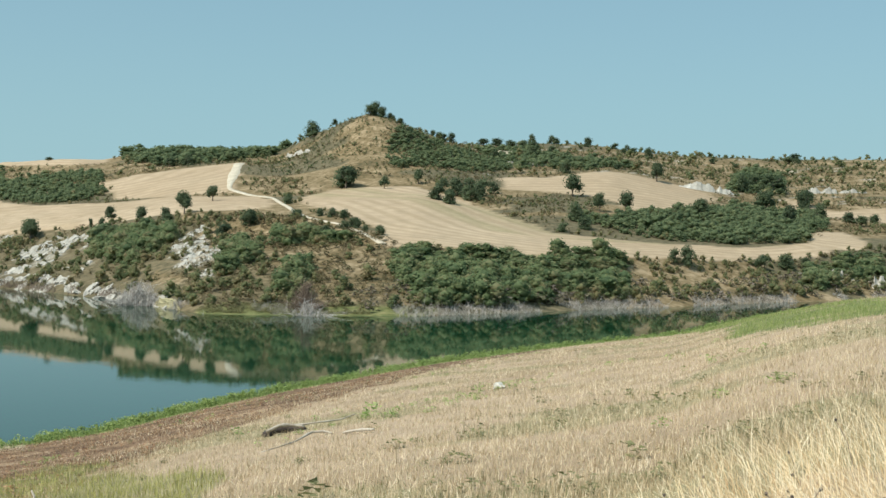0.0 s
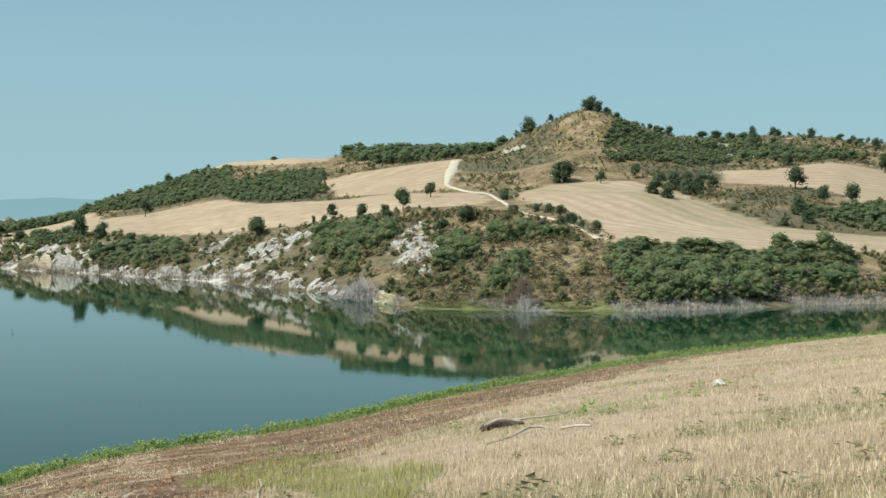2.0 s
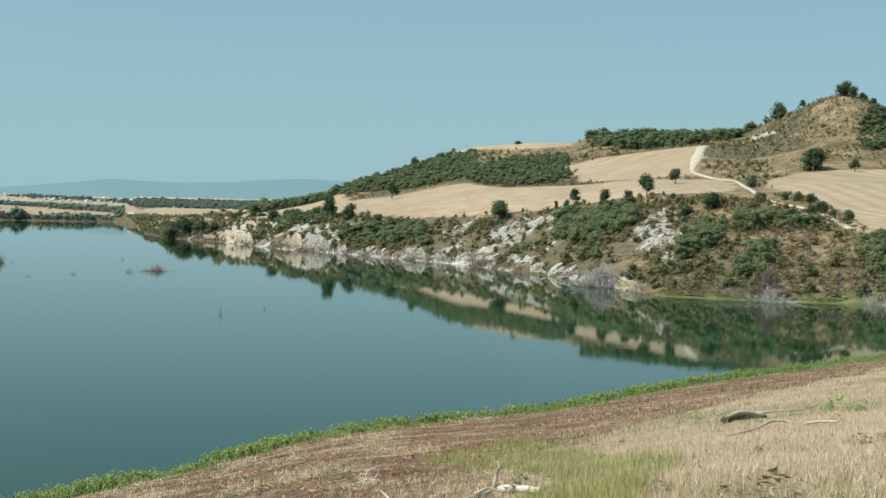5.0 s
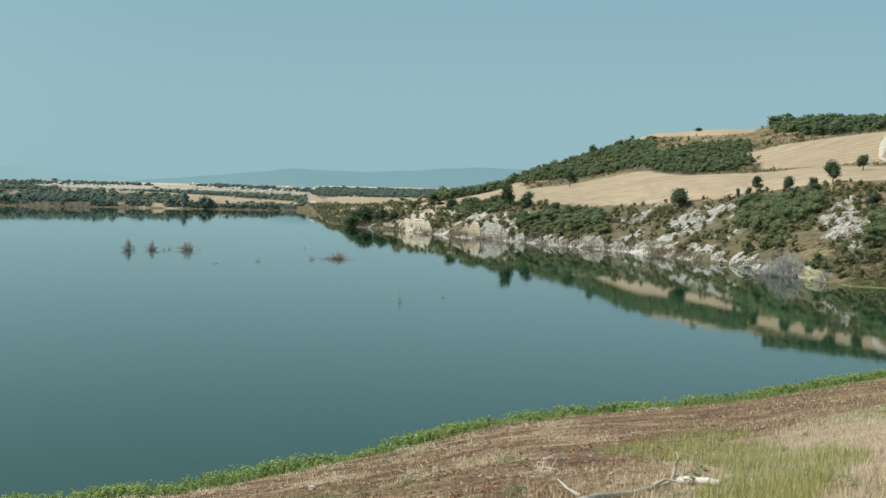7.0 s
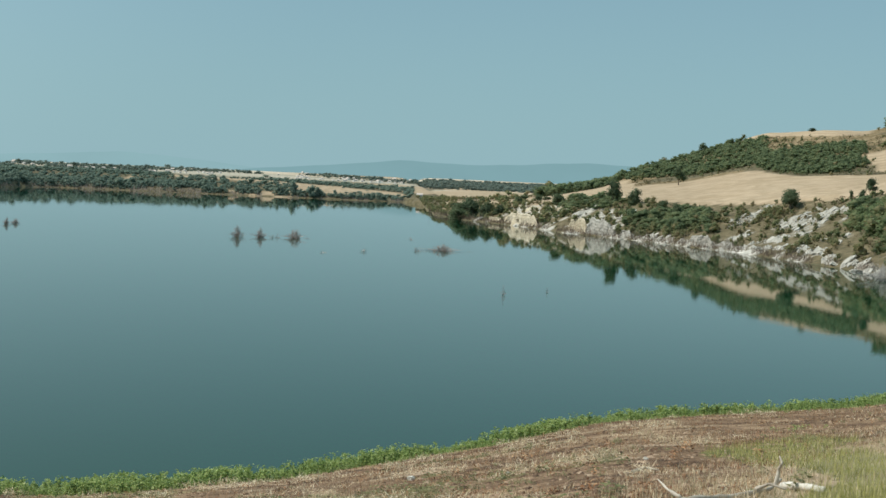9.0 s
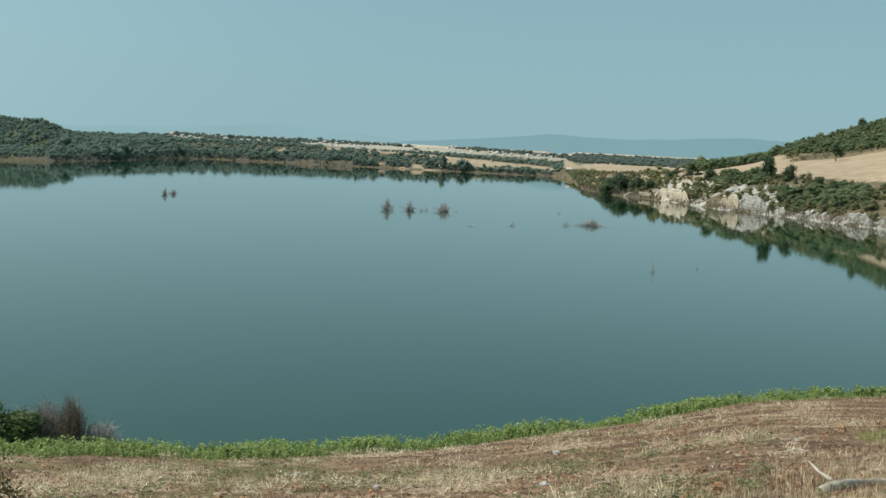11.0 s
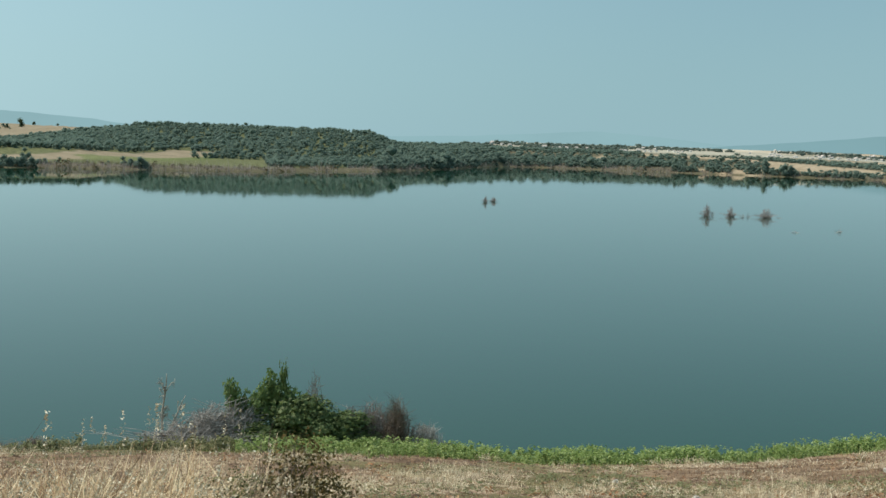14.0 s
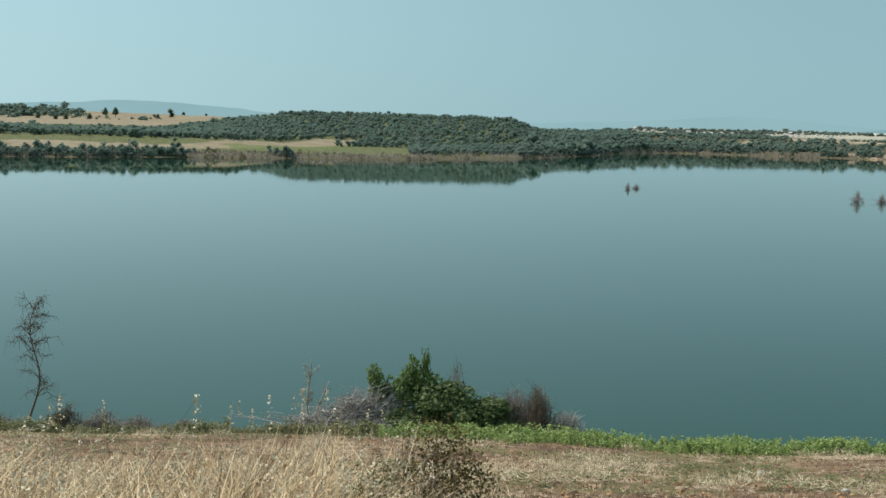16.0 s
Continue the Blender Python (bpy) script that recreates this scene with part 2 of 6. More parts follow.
def ground_material():
    m, nt, b = shader("dry_ground", 0.95, 0.15)
    pos = nt.nodes.new("ShaderNodeTexCoord").outputs["Object"]

    def layer(name):
        a = nt.nodes.new("ShaderNodeAttribute")
        a.attribute_name = name
        s = nt.nodes.new("ShaderNodeSeparateColor")
        nt.links.new(a.outputs["Color"], s.inputs[0])
        return s.outputs

    field, rock, green = layer("cover_a")
    mud, track, olive = layer("cover_b")
    rows_at = nt.nodes.new("ShaderNodeAttribute")
    rows_at.attribute_name = "rows"
    big, mid, fine, tiny = grain(nt, 0.02, 3, pos), grain(nt, 0.11, 5, pos), grain(nt, 0.7, 5, pos), grain(nt, 5.0, 4, pos)
    slope = ramp(nt, sums(nt, "ADD", sums(nt, "MULTIPLY", mid, 0.5), sums(nt, "MULTIPLY", fine, 0.5)),
                 (0.36, (0.08, 0.07, 0.036)), (0.45, (0.16, 0.12, 0.062)), (0.54, (0.235, 0.18, 0.104)), (0.63, (0.34, 0.265, 0.168)))
    straw = ramp(nt, sums(nt, "ADD", sums(nt, "MULTIPLY", big, 0.6), sums(nt, "MULTIPLY", fine, 0.4)),
                 (0.3, (0.43, 0.325, 0.22)), (0.5, (0.515, 0.40, 0.282)), (0.7, (0.59, 0.47, 0.34)))
    waves = sums(nt, "SINE", sums(nt, "ADD", sums(nt, "MULTIPLY", rows_at.outputs["Fac"], 1.0), sums(nt, "MULTIPLY", mid, 2.0)))
    stripe = ramp(nt, sums(nt, "ADD", sums(nt, "MULTIPLY", waves, 0.5), sums(nt, "MULTIPLY", fine, 0.7)), (0.2, 0.0), (0.75, 1.0))
    straw = mix(nt, sums(nt, "MULTIPLY", stripe, 0.4), straw, (0.28, 0.215, 0.125))
    patches = grain(nt, 0.35, 3, pos)
    worn = ramp(nt, sums(nt, "ADD", sums(nt, "MULTIPLY", patches, 0.6), sums(nt, "MULTIPLY", tiny, 0.4)), (0.44, 0.0), (0.66, 0.55))
    straw = mix(nt, worn, straw, (0.30, 0.235, 0.16))
    soil = ramp(nt, sums(nt, "ADD", sums(nt, "MULTIPLY", patches, 0.4), sums(nt, "ADD", sums(nt, "MULTIPLY", fine, 0.15), sums(nt, "MULTIPLY", tiny, 0.45))),
                (0.37, (0.05, 0.03, 0.02)), (0.45, (0.12, 0.073, 0.045)), (0.53, (0.215, 0.14, 0.086)), (0.63, (0.37, 0.27, 0.17)))
    stone = ramp(nt, sums(nt, "ADD", sums(nt, "MULTIPLY", mid, 0.3), sums(nt, "MULTIPLY", fine, 0.7)),
                 (0.3, (0.22, 0.205, 0.17)), (0.5, (0.50, 0.48, 0.43)), (0.7, (0.68, 0.66, 0.60)))
    grass = ramp(nt, fine, (0.3, (0.07, 0.10, 0.028)), (0.55, (0.14, 0.18, 0.055)), (0.75, (0.26, 0.24, 0.10)))
    dull = ramp(nt, fine, (0.3, (0.065, 0.062, 0.036)), (0.6, (0.152, 0.13, 0.078)), (0.8, (0.24, 0.19, 0.122)))
    c = mix(nt, olive, slope, dull)
    c = mix(nt, field, c, straw)
    c = mix(nt, mud, c, soil)
    c = mix(nt, green, c, grass)
    c = mix(nt, rock, c, stone)
    c = mix(nt, track, c, ramp(nt, fine, (0.3, (0.48, 0.43, 0.33)), (0.7, (0.70, 0.66, 0.56))))
    put(nt, b.inputs["Base Color"], c)
    bumps(nt, b, sums(nt, "ADD", fine, sums(nt, "MULTIPLY", tiny, 0.5)), 0.6, 0.3)
    return m


def water_material():
    m, nt, b = shader("lake_water", 0.025, 0.5)
    put(nt, b.inputs["Base Color"], ramp(nt, grain(nt, 0.012, 3), (0.3, (0.005, 0.036, 0.016)), (0.7, (0.007, 0.04, 0.0185))))
    b.inputs["IOR"].default_value = 1.2
    stretch = nt.nodes.new("ShaderNodeMapping")
    nt.links.new(nt.nodes.new("ShaderNodeTexCoord").outputs["Object"], stretch.inputs[0])
    stretch.inputs["Scale"].default_value = (1.0, 1.0, 1.0)
    h = sums(nt, "ADD", grain(nt, 1.6, 2, stretch.outputs[0]), sums(nt, "MULTIPLY", grain(nt, 0.2, 2, stretch.outputs[0]), 2.0))
    bumps(nt, b, h, 0.03, 0.04)
    return m


# distance haze painted into the leaf colour of the farthest belts
HAZED_LEAF = mottled("hazed_plain_trees", (0.16, 0.215, 0.185), (0.19, 0.245, 0.21), (0.22, 0.27, 0.23), scale=0.05, rough_=0.8, leaf=0.6, island=0.3)
BANK_BRUSH = mottled("grey_brown_twigs", (0.10, 0.085, 0.065), (0.17, 0.14, 0.11), (0.25, 0.215, 0.175), (0.15, 0.15, 0.085), scale=0.25, leaf=0.3, span=(0.34, 0.66))
OAK = mottled("oak_leaves", (0.070, 0.103, 0.056), (0.106, 0.147, 0.076), (0.149, 0.193, 0.099), scale=0.4, rough_=0.7, leaf=0.5, island=0.3, span=(0.34, 0.68))
HILL_LEAF = mottled("hill_oak_leaves", (0.115, 0.163, 0.083), (0.168, 0.222, 0.112), (0.232, 0.275, 0.138), scale=0.15, rough_=0.75, leaf=0.55, island=0.3, span=(0.32, 0.68))
BANK_LEAF = mottled("thicket_leaves", (0.091, 0.145, 0.070), (0.151, 0.215, 0.100), (0.221, 0.275, 0.129), (0.300, 0.289, 0.154), scale=0.2, rough_=0.75, leaf=0.55, island=0.25, span=(0.34, 0.7))
SCRUB = mottled("scrub_leaves", (0.101, 0.141, 0.074), (0.173, 0.215, 0.100), (0.255, 0.266, 0.127), (0.364, 0.301, 0.169), scale=0.22, rough_=0.75, leaf=0.55, island=0.2, span=(0.36, 0.66))
DRY_SCRUB = mottled("dry_scrub_twigs", (0.09, 0.085, 0.04), (0.18, 0.14, 0.08), (0.115, 0.12, 0.055), (0.29, 0.22, 0.13), scale=0.1, leaf=0.3)
# leaf green made paler and bluer to stand for haze over the lake
HAZED_WOOD = mottled("hazed_wood_canopy", (0.165, 0.232, 0.188), (0.19, 0.258, 0.208), (0.215, 0.28, 0.222), scale=0.1, rough_=0.9, leaf=0.5, island=0.2, span=(0.32, 0.68))
BARK = mottled("grey_bark", (0.07, 0.055, 0.042), (0.13, 0.105, 0.08), (0.2, 0.17, 0.135), scale=4, relief=0.02)
GREY_STEMS = mottled("grey_dead_stems", (0.24, 0.22, 0.20), (0.37, 0.345, 0.32), (0.50, 0.475, 0.44), scale=0.15)
BROWN_STEMS = mottled("brown_dead_stems", (0.12, 0.085, 0.065), (0.2, 0.15, 0.115), (0.3, 0.25, 0.19), scale=0.2)
CHALK = mottled("pale_limestone", (0.25, 0.235, 0.20), (0.42, 0.40, 0.35), (0.56, 0.545, 0.49), scale=0.35, island=0.1, relief=0.12)
GREY_ROCK = mottled("grey_limestone", (0.20, 0.19, 0.165), (0.35, 0.335, 0.295), (0.48, 0.465, 0.415), scale=0.6, island=0.0, relief=0.25)
OCHRE = mottled("ochre_limestone", (0.31, 0.25, 0.17), (0.48, 0.415, 0.30), (0.61, 0.55, 0.435), scale=0.5, island=0.1, relief=0.25)
STRAW = mottled("straw", (0.40, 0.31, 0.19), (0.60, 0.49, 0.33), (0.80, 0.69, 0.51), scale=0.3, rough_=0.7, span=(0.3, 0.7))
TALL_GRASS = mottled("tall_dry_grass", (0.10, 0.052, 0.024), (0.27, 0.155, 0.072), (0.44, 0.295, 0.15), (0.70, 0.55, 0.34), scale=1.6, rough_=0.6, span=(0.3, 0.74))
EDGE_GRASS = mottled("golden_dry_grass", (0.40, 0.25, 0.12), (0.64, 0.47, 0.26), (0.80, 0.64, 0.40), (0.88, 0.77, 0.56), scale=1.6, rough_=0.6, span=(0.28, 0.72))
LITTER = mottled("dead_litter", (0.15, 0.075, 0.045), (0.32, 0.165, 0.09), (0.50, 0.34, 0.19), (0.26, 0.20, 0.11), scale=0.25, span=(0.3, 0.7))
WEED = mottled("green_weeds", (0.19, 0.25, 0.07), (0.29, 0.35, 0.11), (0.42, 0.43, 0.19), scale=0.15, rough_=0.6, leaf=0.3)
MEADOW = mottled("yellow_green_grass", (0.25, 0.25, 0.075), (0.41, 0.39, 0.13), (0.58, 0.51, 0.23), scale=0.5, rough_=0.6, leaf=0.2)
BUSH = mottled("bush_leaves", (0.075, 0.115, 0.042), (0.14, 0.195, 0.072), (0.235, 0.285, 0.115), scale=0.9, rough_=0.6, leaf=0.4, span=(0.32, 0.68))
CONIFER = mottled("dark_bush_leaves", (0.096, 0.150, 0.050), (0.156, 0.228, 0.078), (0.228, 0.300, 0.108), scale=0.9, rough_=0.6, leaf=0.35)
DEAD_WOOD = mottled("weathered_log", (0.24, 0.205, 0.165), (0.44, 0.39, 0.32), (0.60, 0.55, 0.47), scale=3, island=0.05, relief=0.02)
DARK_WOOD = mottled("charred_log", (0.035, 0.028, 0.025), (0.09, 0.075, 0.065), (0.16, 0.13, 0.11), scale=4, island=0.05, relief=0.02)
PLASTER = mottled("white_plaster", (0.62, 0.60, 0.56), (0.78, 0.77, 0.74), scale=0.3)
TILES = mottled("faded_roof_tiles", (0.50, 0.42, 0.37), (0.62, 0.55, 0.5), scale=0.8)
GLASS = mottled("dark_window_glass", (0.02, 0.025, 0.03), (0.04, 0.05, 0.055), rough_=0.15, spec=0.5)
TRACK = mottled("white_track", (0.40, 0.35, 0.26), (0.54, 0.49, 0.39), (0.66, 0.62, 0.52), scale=0.5, island=0.0, relief=0.05)
GROUND, WATER = ground_material(), water_material()
SHORE_LEAF = mottled("young_weed_leaves", (0.20, 0.28, 0.08), (0.32, 0.41, 0.135), (0.46, 0.53, 0.225), scale=0.5, rough_=0.6, leaf=0.4, span=(0.32, 0.68))
PALE_WEED = mottled("grey_green_weeds", (0.15, 0.16, 0.07), (0.235, 0.235, 0.11), (0.33, 0.30, 0.16), scale=0.4, rough_=0.7, leaf=0.3)
ROSY = mottled("reddish_drowned_twigs", (0.30, 0.24, 0.21), (0.42, 0.345, 0.31), (0.54, 0.47, 0.43), scale=0.5, leaf=0.3)


# ---- building blocks ----
def mesh_of(name, co, faces, smooth=False):
    """One mesh from arrays of corners and of faces that all have as many corners."""
    me = bpy.data.meshes.new(name)
    n, k = faces.shape
    me.vertices.add(len(co))
    me.vertices.foreach_set("co", np.ascontiguousarray(co, dtype=np.float32).ravel())
    me.loops.add(n * k)
    me.loops.foreach_set("vertex_index", np.ascontiguousarray(faces, dtype=np.int32).ravel())
    me.polygons.add(n)
    me.polygons.foreach_set("loop_start", np.arange(0, n * k, k, dtype=np.int32))
    me.polygons.foreach_set("use_smooth", np.full(n, smooth))
    me.update(calc_edges=True)
    return me


def piece(name, me, material, parent=None, label=""):
    if material is not None and not me.materials:
        me.materials.append(material)
    ob = new(name, me)
    ob.parent = parent
    return tagged(ob, label)


def grid_mesh(name, xs, ys, zs):
    rows, cols = xs.shape
    i = np.arange(rows * cols).reshape(rows, cols)
    quads = np.stack([i[:-1, :-1], i[:-1, 1:], i[1:, 1:], i[1:, :-1]], -1).reshape(-1, 4)
    return mesh_of(name, np.stack([xs, ys, zs], -1).reshape(-1, 3), quads, True)


def inside(x, y, outline, wobble=0.0, seed=5):
    """Which points lie in the outline of x y corners; wobble frays its edge."""
    if wobble:
        x, y = x + wobble * rough(x, y, wobble * 4, seed), y + wobble * rough(x, y, wobble * 4, seed + 1)
    px, py = outline[:, 0], outline[:, 1]
    hit = np.zeros(np.shape(x), bool)
    box = (x > px.min()) & (x < px.max()) & (y > py.min()) & (y < py.max())
    xb, yb = x[box], y[box]
    h = np.zeros(xb.shape, bool)
    for k in range(len(px)):
        x1, y1, x2, y2 = px[k - 1], py[k - 1], px[k], py[k]
        if y1 != y2:
            h ^= ((y1 > yb) != (y2 > yb)) & (xb < (x2 - x1) * (yb - y1) / (y2 - y1) + x1)
    hit[box] = h
    return hit


def line_off(x, y, line):
    """Distance to a line of x y corners."""
    best = np.full(np.shape(x), 1e9)
    for (x1, y1), (x2, y2) in zip(line[:-1], line[1:]):
        dx, dy = x2 - x1, y2 - y1
        s = np.clip(((x - x1) * dx + (y - y1) * dy) / (dx * dx + dy * dy), 0, 1)
        best = np.minimum(best, np.hypot(x - x1 - s * dx, y - y1 - s * dy))
    return best


def near_line(x, y, line, width):
    return line_off(x, y, line) < width


# ---- outlines of fields, rock and roads, in metres ----
FIELD_A = knots("-170 480; -170 502; -162 537; -139 551; -126 552; -111 556; -85 508; -59 506; -36 499; -5 466; 0 395; -7 356; -21 350; -36 359; -50 370; -63 374; -80 380; -99 391; -121 410; -146 440")
FIELD_B = knots("-79 620; -64 650; -43 664; -20 660; -15 494; -22 499; -36 500; -60 533")
FIELD_C = knots("7 439; 19 487; 32 490; 46 497; 57 469; 65 428; 71 368; 73 348; 86 338; 94 327; 109 320; 133 338; 158 391; 171 399; 158 353; 139 317; 122 301; 106 294; 83 280; 57 270; 42 265; 29 263; 22 265; 21 308; 15 351; 8 389")
FIELD_D = knots("93 572; 109 563; 134 588; 154 597; 172 582; 181 549; 135 455; 112 421; 110 467; 99 492; 83 508")
FIELD_E = knots("219 581; 222 529; 250 538; 300 600; 260 500; 206 443; 202 478; 207 539")
FIELD_T = knots("-160 760; -150 740; -126 760; -99 770; -95 800; -100 900; -180 900")
FIELD_TIP = knots("-210 498; -222 545; -232 590; -218 606; -200 612; -185 625; -160 560; -150 500; -160 455; -172 462; -184 470; -196 486")
GREEN_STRIP = knots("-426 266; -479 371; -454 349; -418 280; -415 259")
FAR_FIELDS = [knots(t) for t in (
    "-433 185; -436 206; -428 231; -430 252; -455 294; -493 354; -485 378; -473 366; -455 327; -414 258; -405 221; -405 191; -405 173",
    "-658 380; -714 260; -1175 427; -1048 681; -755 490",
    "-947 1339; -912 1351; -831 1308; -557 943; -541 969; -503 955; -475 959; -451 943; -409 856; -427 845; -425 791; -436 767; -444 755; -457 753; -461 781; -471 824; -511 865; -535 857; -567 848; -584 830",
    "-486 742; -472 756; -453 767; -447 758; -465 746",
    "-577 755; -588 784; -583 789; -560 747; -556 728")]
ROAD = knots("-18 660; -18 571; -18 509; -12 486; -2 453; 1 400; 5 337; 10 307; 14 297; 17 281; 19 271; 21 265")
ROCKS = [knots(t) for t in ("-22 283; -21 300; -18 311; -14 293; -12 287; -7 283; -6 261; -9 260; -11 239; -15 252; -19 258",
                            "-68 328; -65 346; -59 342; -58 362; -51 343; -45 340; -42 324; -39 290; -40 280; -48 299; -55 317; -58 308",
                            "-80 330; -75 335; -76 352; -75 374; -70 362; -71 337; -62 322; -65 309; -70 308", "-137 405; -134 410; -116 390; -106 359; -127 375",
                            "-175 448; -172 456; -150 430; -138 398; -165 424")]
DENSE = [knots(t) for t in (
    "21 256; 27 262; 33 257; 39 259; 48 265; 52 260; 47 234; 44 226; 36 219; 28 215; 22 213; 22 231; 20 235", "52 267; 64 282; 71 281; 68 264; 63 246; 56 236; 48 232; 50 248",
    "105 273; 117 290; 125 299; 132 304; 144 314; 132 288; 120 280; 109 272", "-43 333; -42 350; -32 331; -23 313; -22 286; -26 288; -34 311; -35 302; -39 303",
    "-34 296; -29 293; -28 273; -31 272", "-7 272; 5 285; 8 288; 16 271; 12 267; -1 271; -5 252; -8 240; -11 235; -9 252", "0 237; 5 250; 7 236; 5 221; 0 222",
    "-113 382; -106 386; -95 387; -82 361; -76 332; -89 344; -107 367", "-149 439; -148 464; -143 482; -117 406; -121 402; -131 405; -141 408")]
CREST_WOOD = [knots(t) for t in ("101 732; 144 800; 142 737; 161 684; 188 684; 140 604; 126 623; 113 626", "191 570; 237 697; 265 741; 270 712; 225 597")]
BARE_RISE = knots("176 663; 235 795; 280 824; 342 747; 261 570; 230 600; 188 567; 159 529")
DRY_PATCH = knots("-24 266; -19 258; -16 245; -16 239; -21 246")
FIELD_CAPE = knots("-176 476; -174 507; -165 524; -175 579; -153 522; -135 446; -142 439; -159 454")
C_EDGE = knots("14 491; 27 441; 47 431; 53 420; 61 361; 64 330; 79 342; 86 338; 110 330")
B_EDGE = knots("-75 620; -66 686; -25 672")
BARE_HUMP = knots("-1 267; 6 274; 13 266; 18 258; 20 245; 22 231; 22 222; 13 215; 6 215; 3 232; -2 242")
GREEN_FOOT = knots("-14 208; 1 204; 22 203; 24 213; 1 214; -8 217")
MEADOW_PATCH = knots("-7.8 40.2; -7.6 43.3; -4.6 37.7; -2.8 27.9; -1.8 24.4; -0.7 19.5; -0.1 17.0; -0.2 15.0; -2.0 17.4; -3.1 19.8; -4.4 24.6; -5.9 30.4")
GREEN_BROW = knots("50 165; 58 181; 68 198; 75 198; 55 130; 41 92; 32 66; 20 42; 17.2 44; 20.5 57.5; 28 85; 39 125")



def rock_at(x, y):
    """Where the pale rock of the cliff slope lies bare."""
    bare = np.zeros(np.shape(x), bool)
    broken = chips(x, y)
    for f, least in zip(ROCKS, (0.02, 0.06, 0.06, -0.1, -0.1)):
        bare |= inside(x, y, f, 6.0) & (broken > least)
    return bare


bearings = np.concatenate([np.arange(-180, -30, 3), np.arange(-30, 72, 0.27), np.arange(72, 180.1, 3)])[::-1]
spans = np.concatenate([[-0.02], np.geomspace(1, 190, 175), np.arange(193, 460, 2.6), np.arange(460, 905, 4.0), np.geomspace(910, 4950, 50)])
AZ, RR = np.meshgrid(bearings, spans)
GX, GY = -RR * np.sin(np.radians(AZ)), RR * np.cos(np.radians(AZ))
RN, RF = np.interp(AZ, NEAR_SHORE[0], NEAR_SHORE[1]), np.interp(AZ, FAR_SHORE[0], FAR_SHORE[1])


def mud_width(az):
    return np.interp(az, [-13, -9, -5, 0, 5, 9, 11, 14, 20, 30], [0.0, 0.25, 0.42, 0.5, 0.57, 0.62, 0.73, 0.8, 0.87, 0.95])


def chips(x, y):
    """Where rock breaks through, in strips that run down the cliff slope."""
    u, v = 0.26 * x + 0.97 * y, -0.97 * x + 0.26 * y
    return rough(u * 0.45, v, 4.2, 24, 4) + 0.35 * rough(x, y, 3.5, 25, 2)


def cover():
    """How much of each kind of ground lies at each corner of the sheet."""
    far_side, hill = RR > RF - 3, (RR > RF - 3) & (AZ < 25.2)
    one = lambda m: m.astype(float)
    field = np.zeros(GX.shape)
    rows = 14 * rough(GX, GY, 16, 37)
    for k, f in enumerate((FIELD_A, FIELD_B, FIELD_C, FIELD_D, FIELD_E, FIELD_T, FIELD_TIP, FIELD_CAPE)):
        m = inside(GX, GY, f, 3.0)
        field[m] = 1
        across = (0.2 * GX + 0.98 * GY, line_off(GX, GY, B_EDGE), line_off(GX, GY, C_EDGE), 0.25 * GX + 0.97 * GY, GY, GY, GY, GY)[k]
        rows = np.where(m & (k > 0), across * (0.45, 0.55, 0.95, 0.55, 0.5, 0.5, 0.5, 0.5)[k], rows)
    for k, f in enumerate(FAR_FIELDS):
        field[inside(GX, GY, f, 6.0)] = (0.6, 0.62, 1, 1, 1)[k]
    plainland = far_side & (RR > np.where(AZ > 28.5, 2050, 1000)) & (rough(GX, GY, 420, 31, 2) > -0.1)
    field[plainland & (AZ > 20)] = 1
    field[hill & (AZ > 19.8) & (AZ < 23.9) & (RR > RF + 34 + 18 * rough(GX, GY, 40, 56))] = 1
    field[(RR > 1050) & (AZ <= 20)] = 1
    field[far_side] *= 0.75
    d = (RN - RR) / RN
    near = (RR < RN) & (AZ > -60) & (AZ < 110)
    fray = 0.10 * rough(GX, GY, 9, 21)
    mud = near & (d < mud_width(AZ) + fray) & (mud_width(AZ) > 0.01)
    field[near & ~mud] = 1
    field[(RR < RN) & ~near] = 1
    strip = near & (RN - RR < 2.4 + 0.1 * (RN - 54) + 1.8 * rough(GX, GY, 7, 22)) & (AZ > -20)
    green = one(strip) * np.where(AZ > 51, 0.25, 1.0)
    green[near & inside(GX, GY, MEADOW_PATCH, 2.0)] = 0.55
    green[near & inside(GX, GY, GREEN_BROW, 2.0)] = 0.85
    green[inside(GX, GY, GREEN_FOOT, 3.0)] = 0.6
    swath = inside(GX, GY, FIELD_C, 3.0) * np.exp(-((line_off(GX, GY, C_EDGE) - 9) / 5.0) ** 2)
    green = np.maximum(green, 0.3 * swath * (GY > 325))
    weedy = near & ~mud & (rough(GX, GY, 6, 23) > 0.22)
    green[weedy] = 0.38
    tan = mud & (AZ > 12) & (rough(GX, GY, 2.4, 44) > 0.3)
    mossy = mud & ~tan & (AZ > 18) & ((AZ < 50) | (RN - RR < 8)) & (rough(GX, GY, 4.5, 43) > np.where(AZ > 36, -0.12, 0.12))
    green[mossy] = np.maximum(green[mossy], 0.34)
    green[far_side & (AZ > 41) & (RR > RF + 14) & (RR < 1000) & (field < 0.1)] = 0.45
    green[inside(GX, GY, GREEN_STRIP, 4.0)] = 0.75
    rock = np.zeros(GX.shape)
    broken = chips(GX, GY)
    rock[rock_at(GX, GY)] = np.where(AZ < 15, 0.3, 0.8)[rock_at(GX, GY)]
    rock[hill & (AZ > 4.5) & (AZ < 22.5) & (RR - RF < 6) & (broken > 0.1)] = 1
    rock[hill & (AZ < -8) & (RR > 560) & (field < 0.5) & (broken > 0.5)] = 0.6
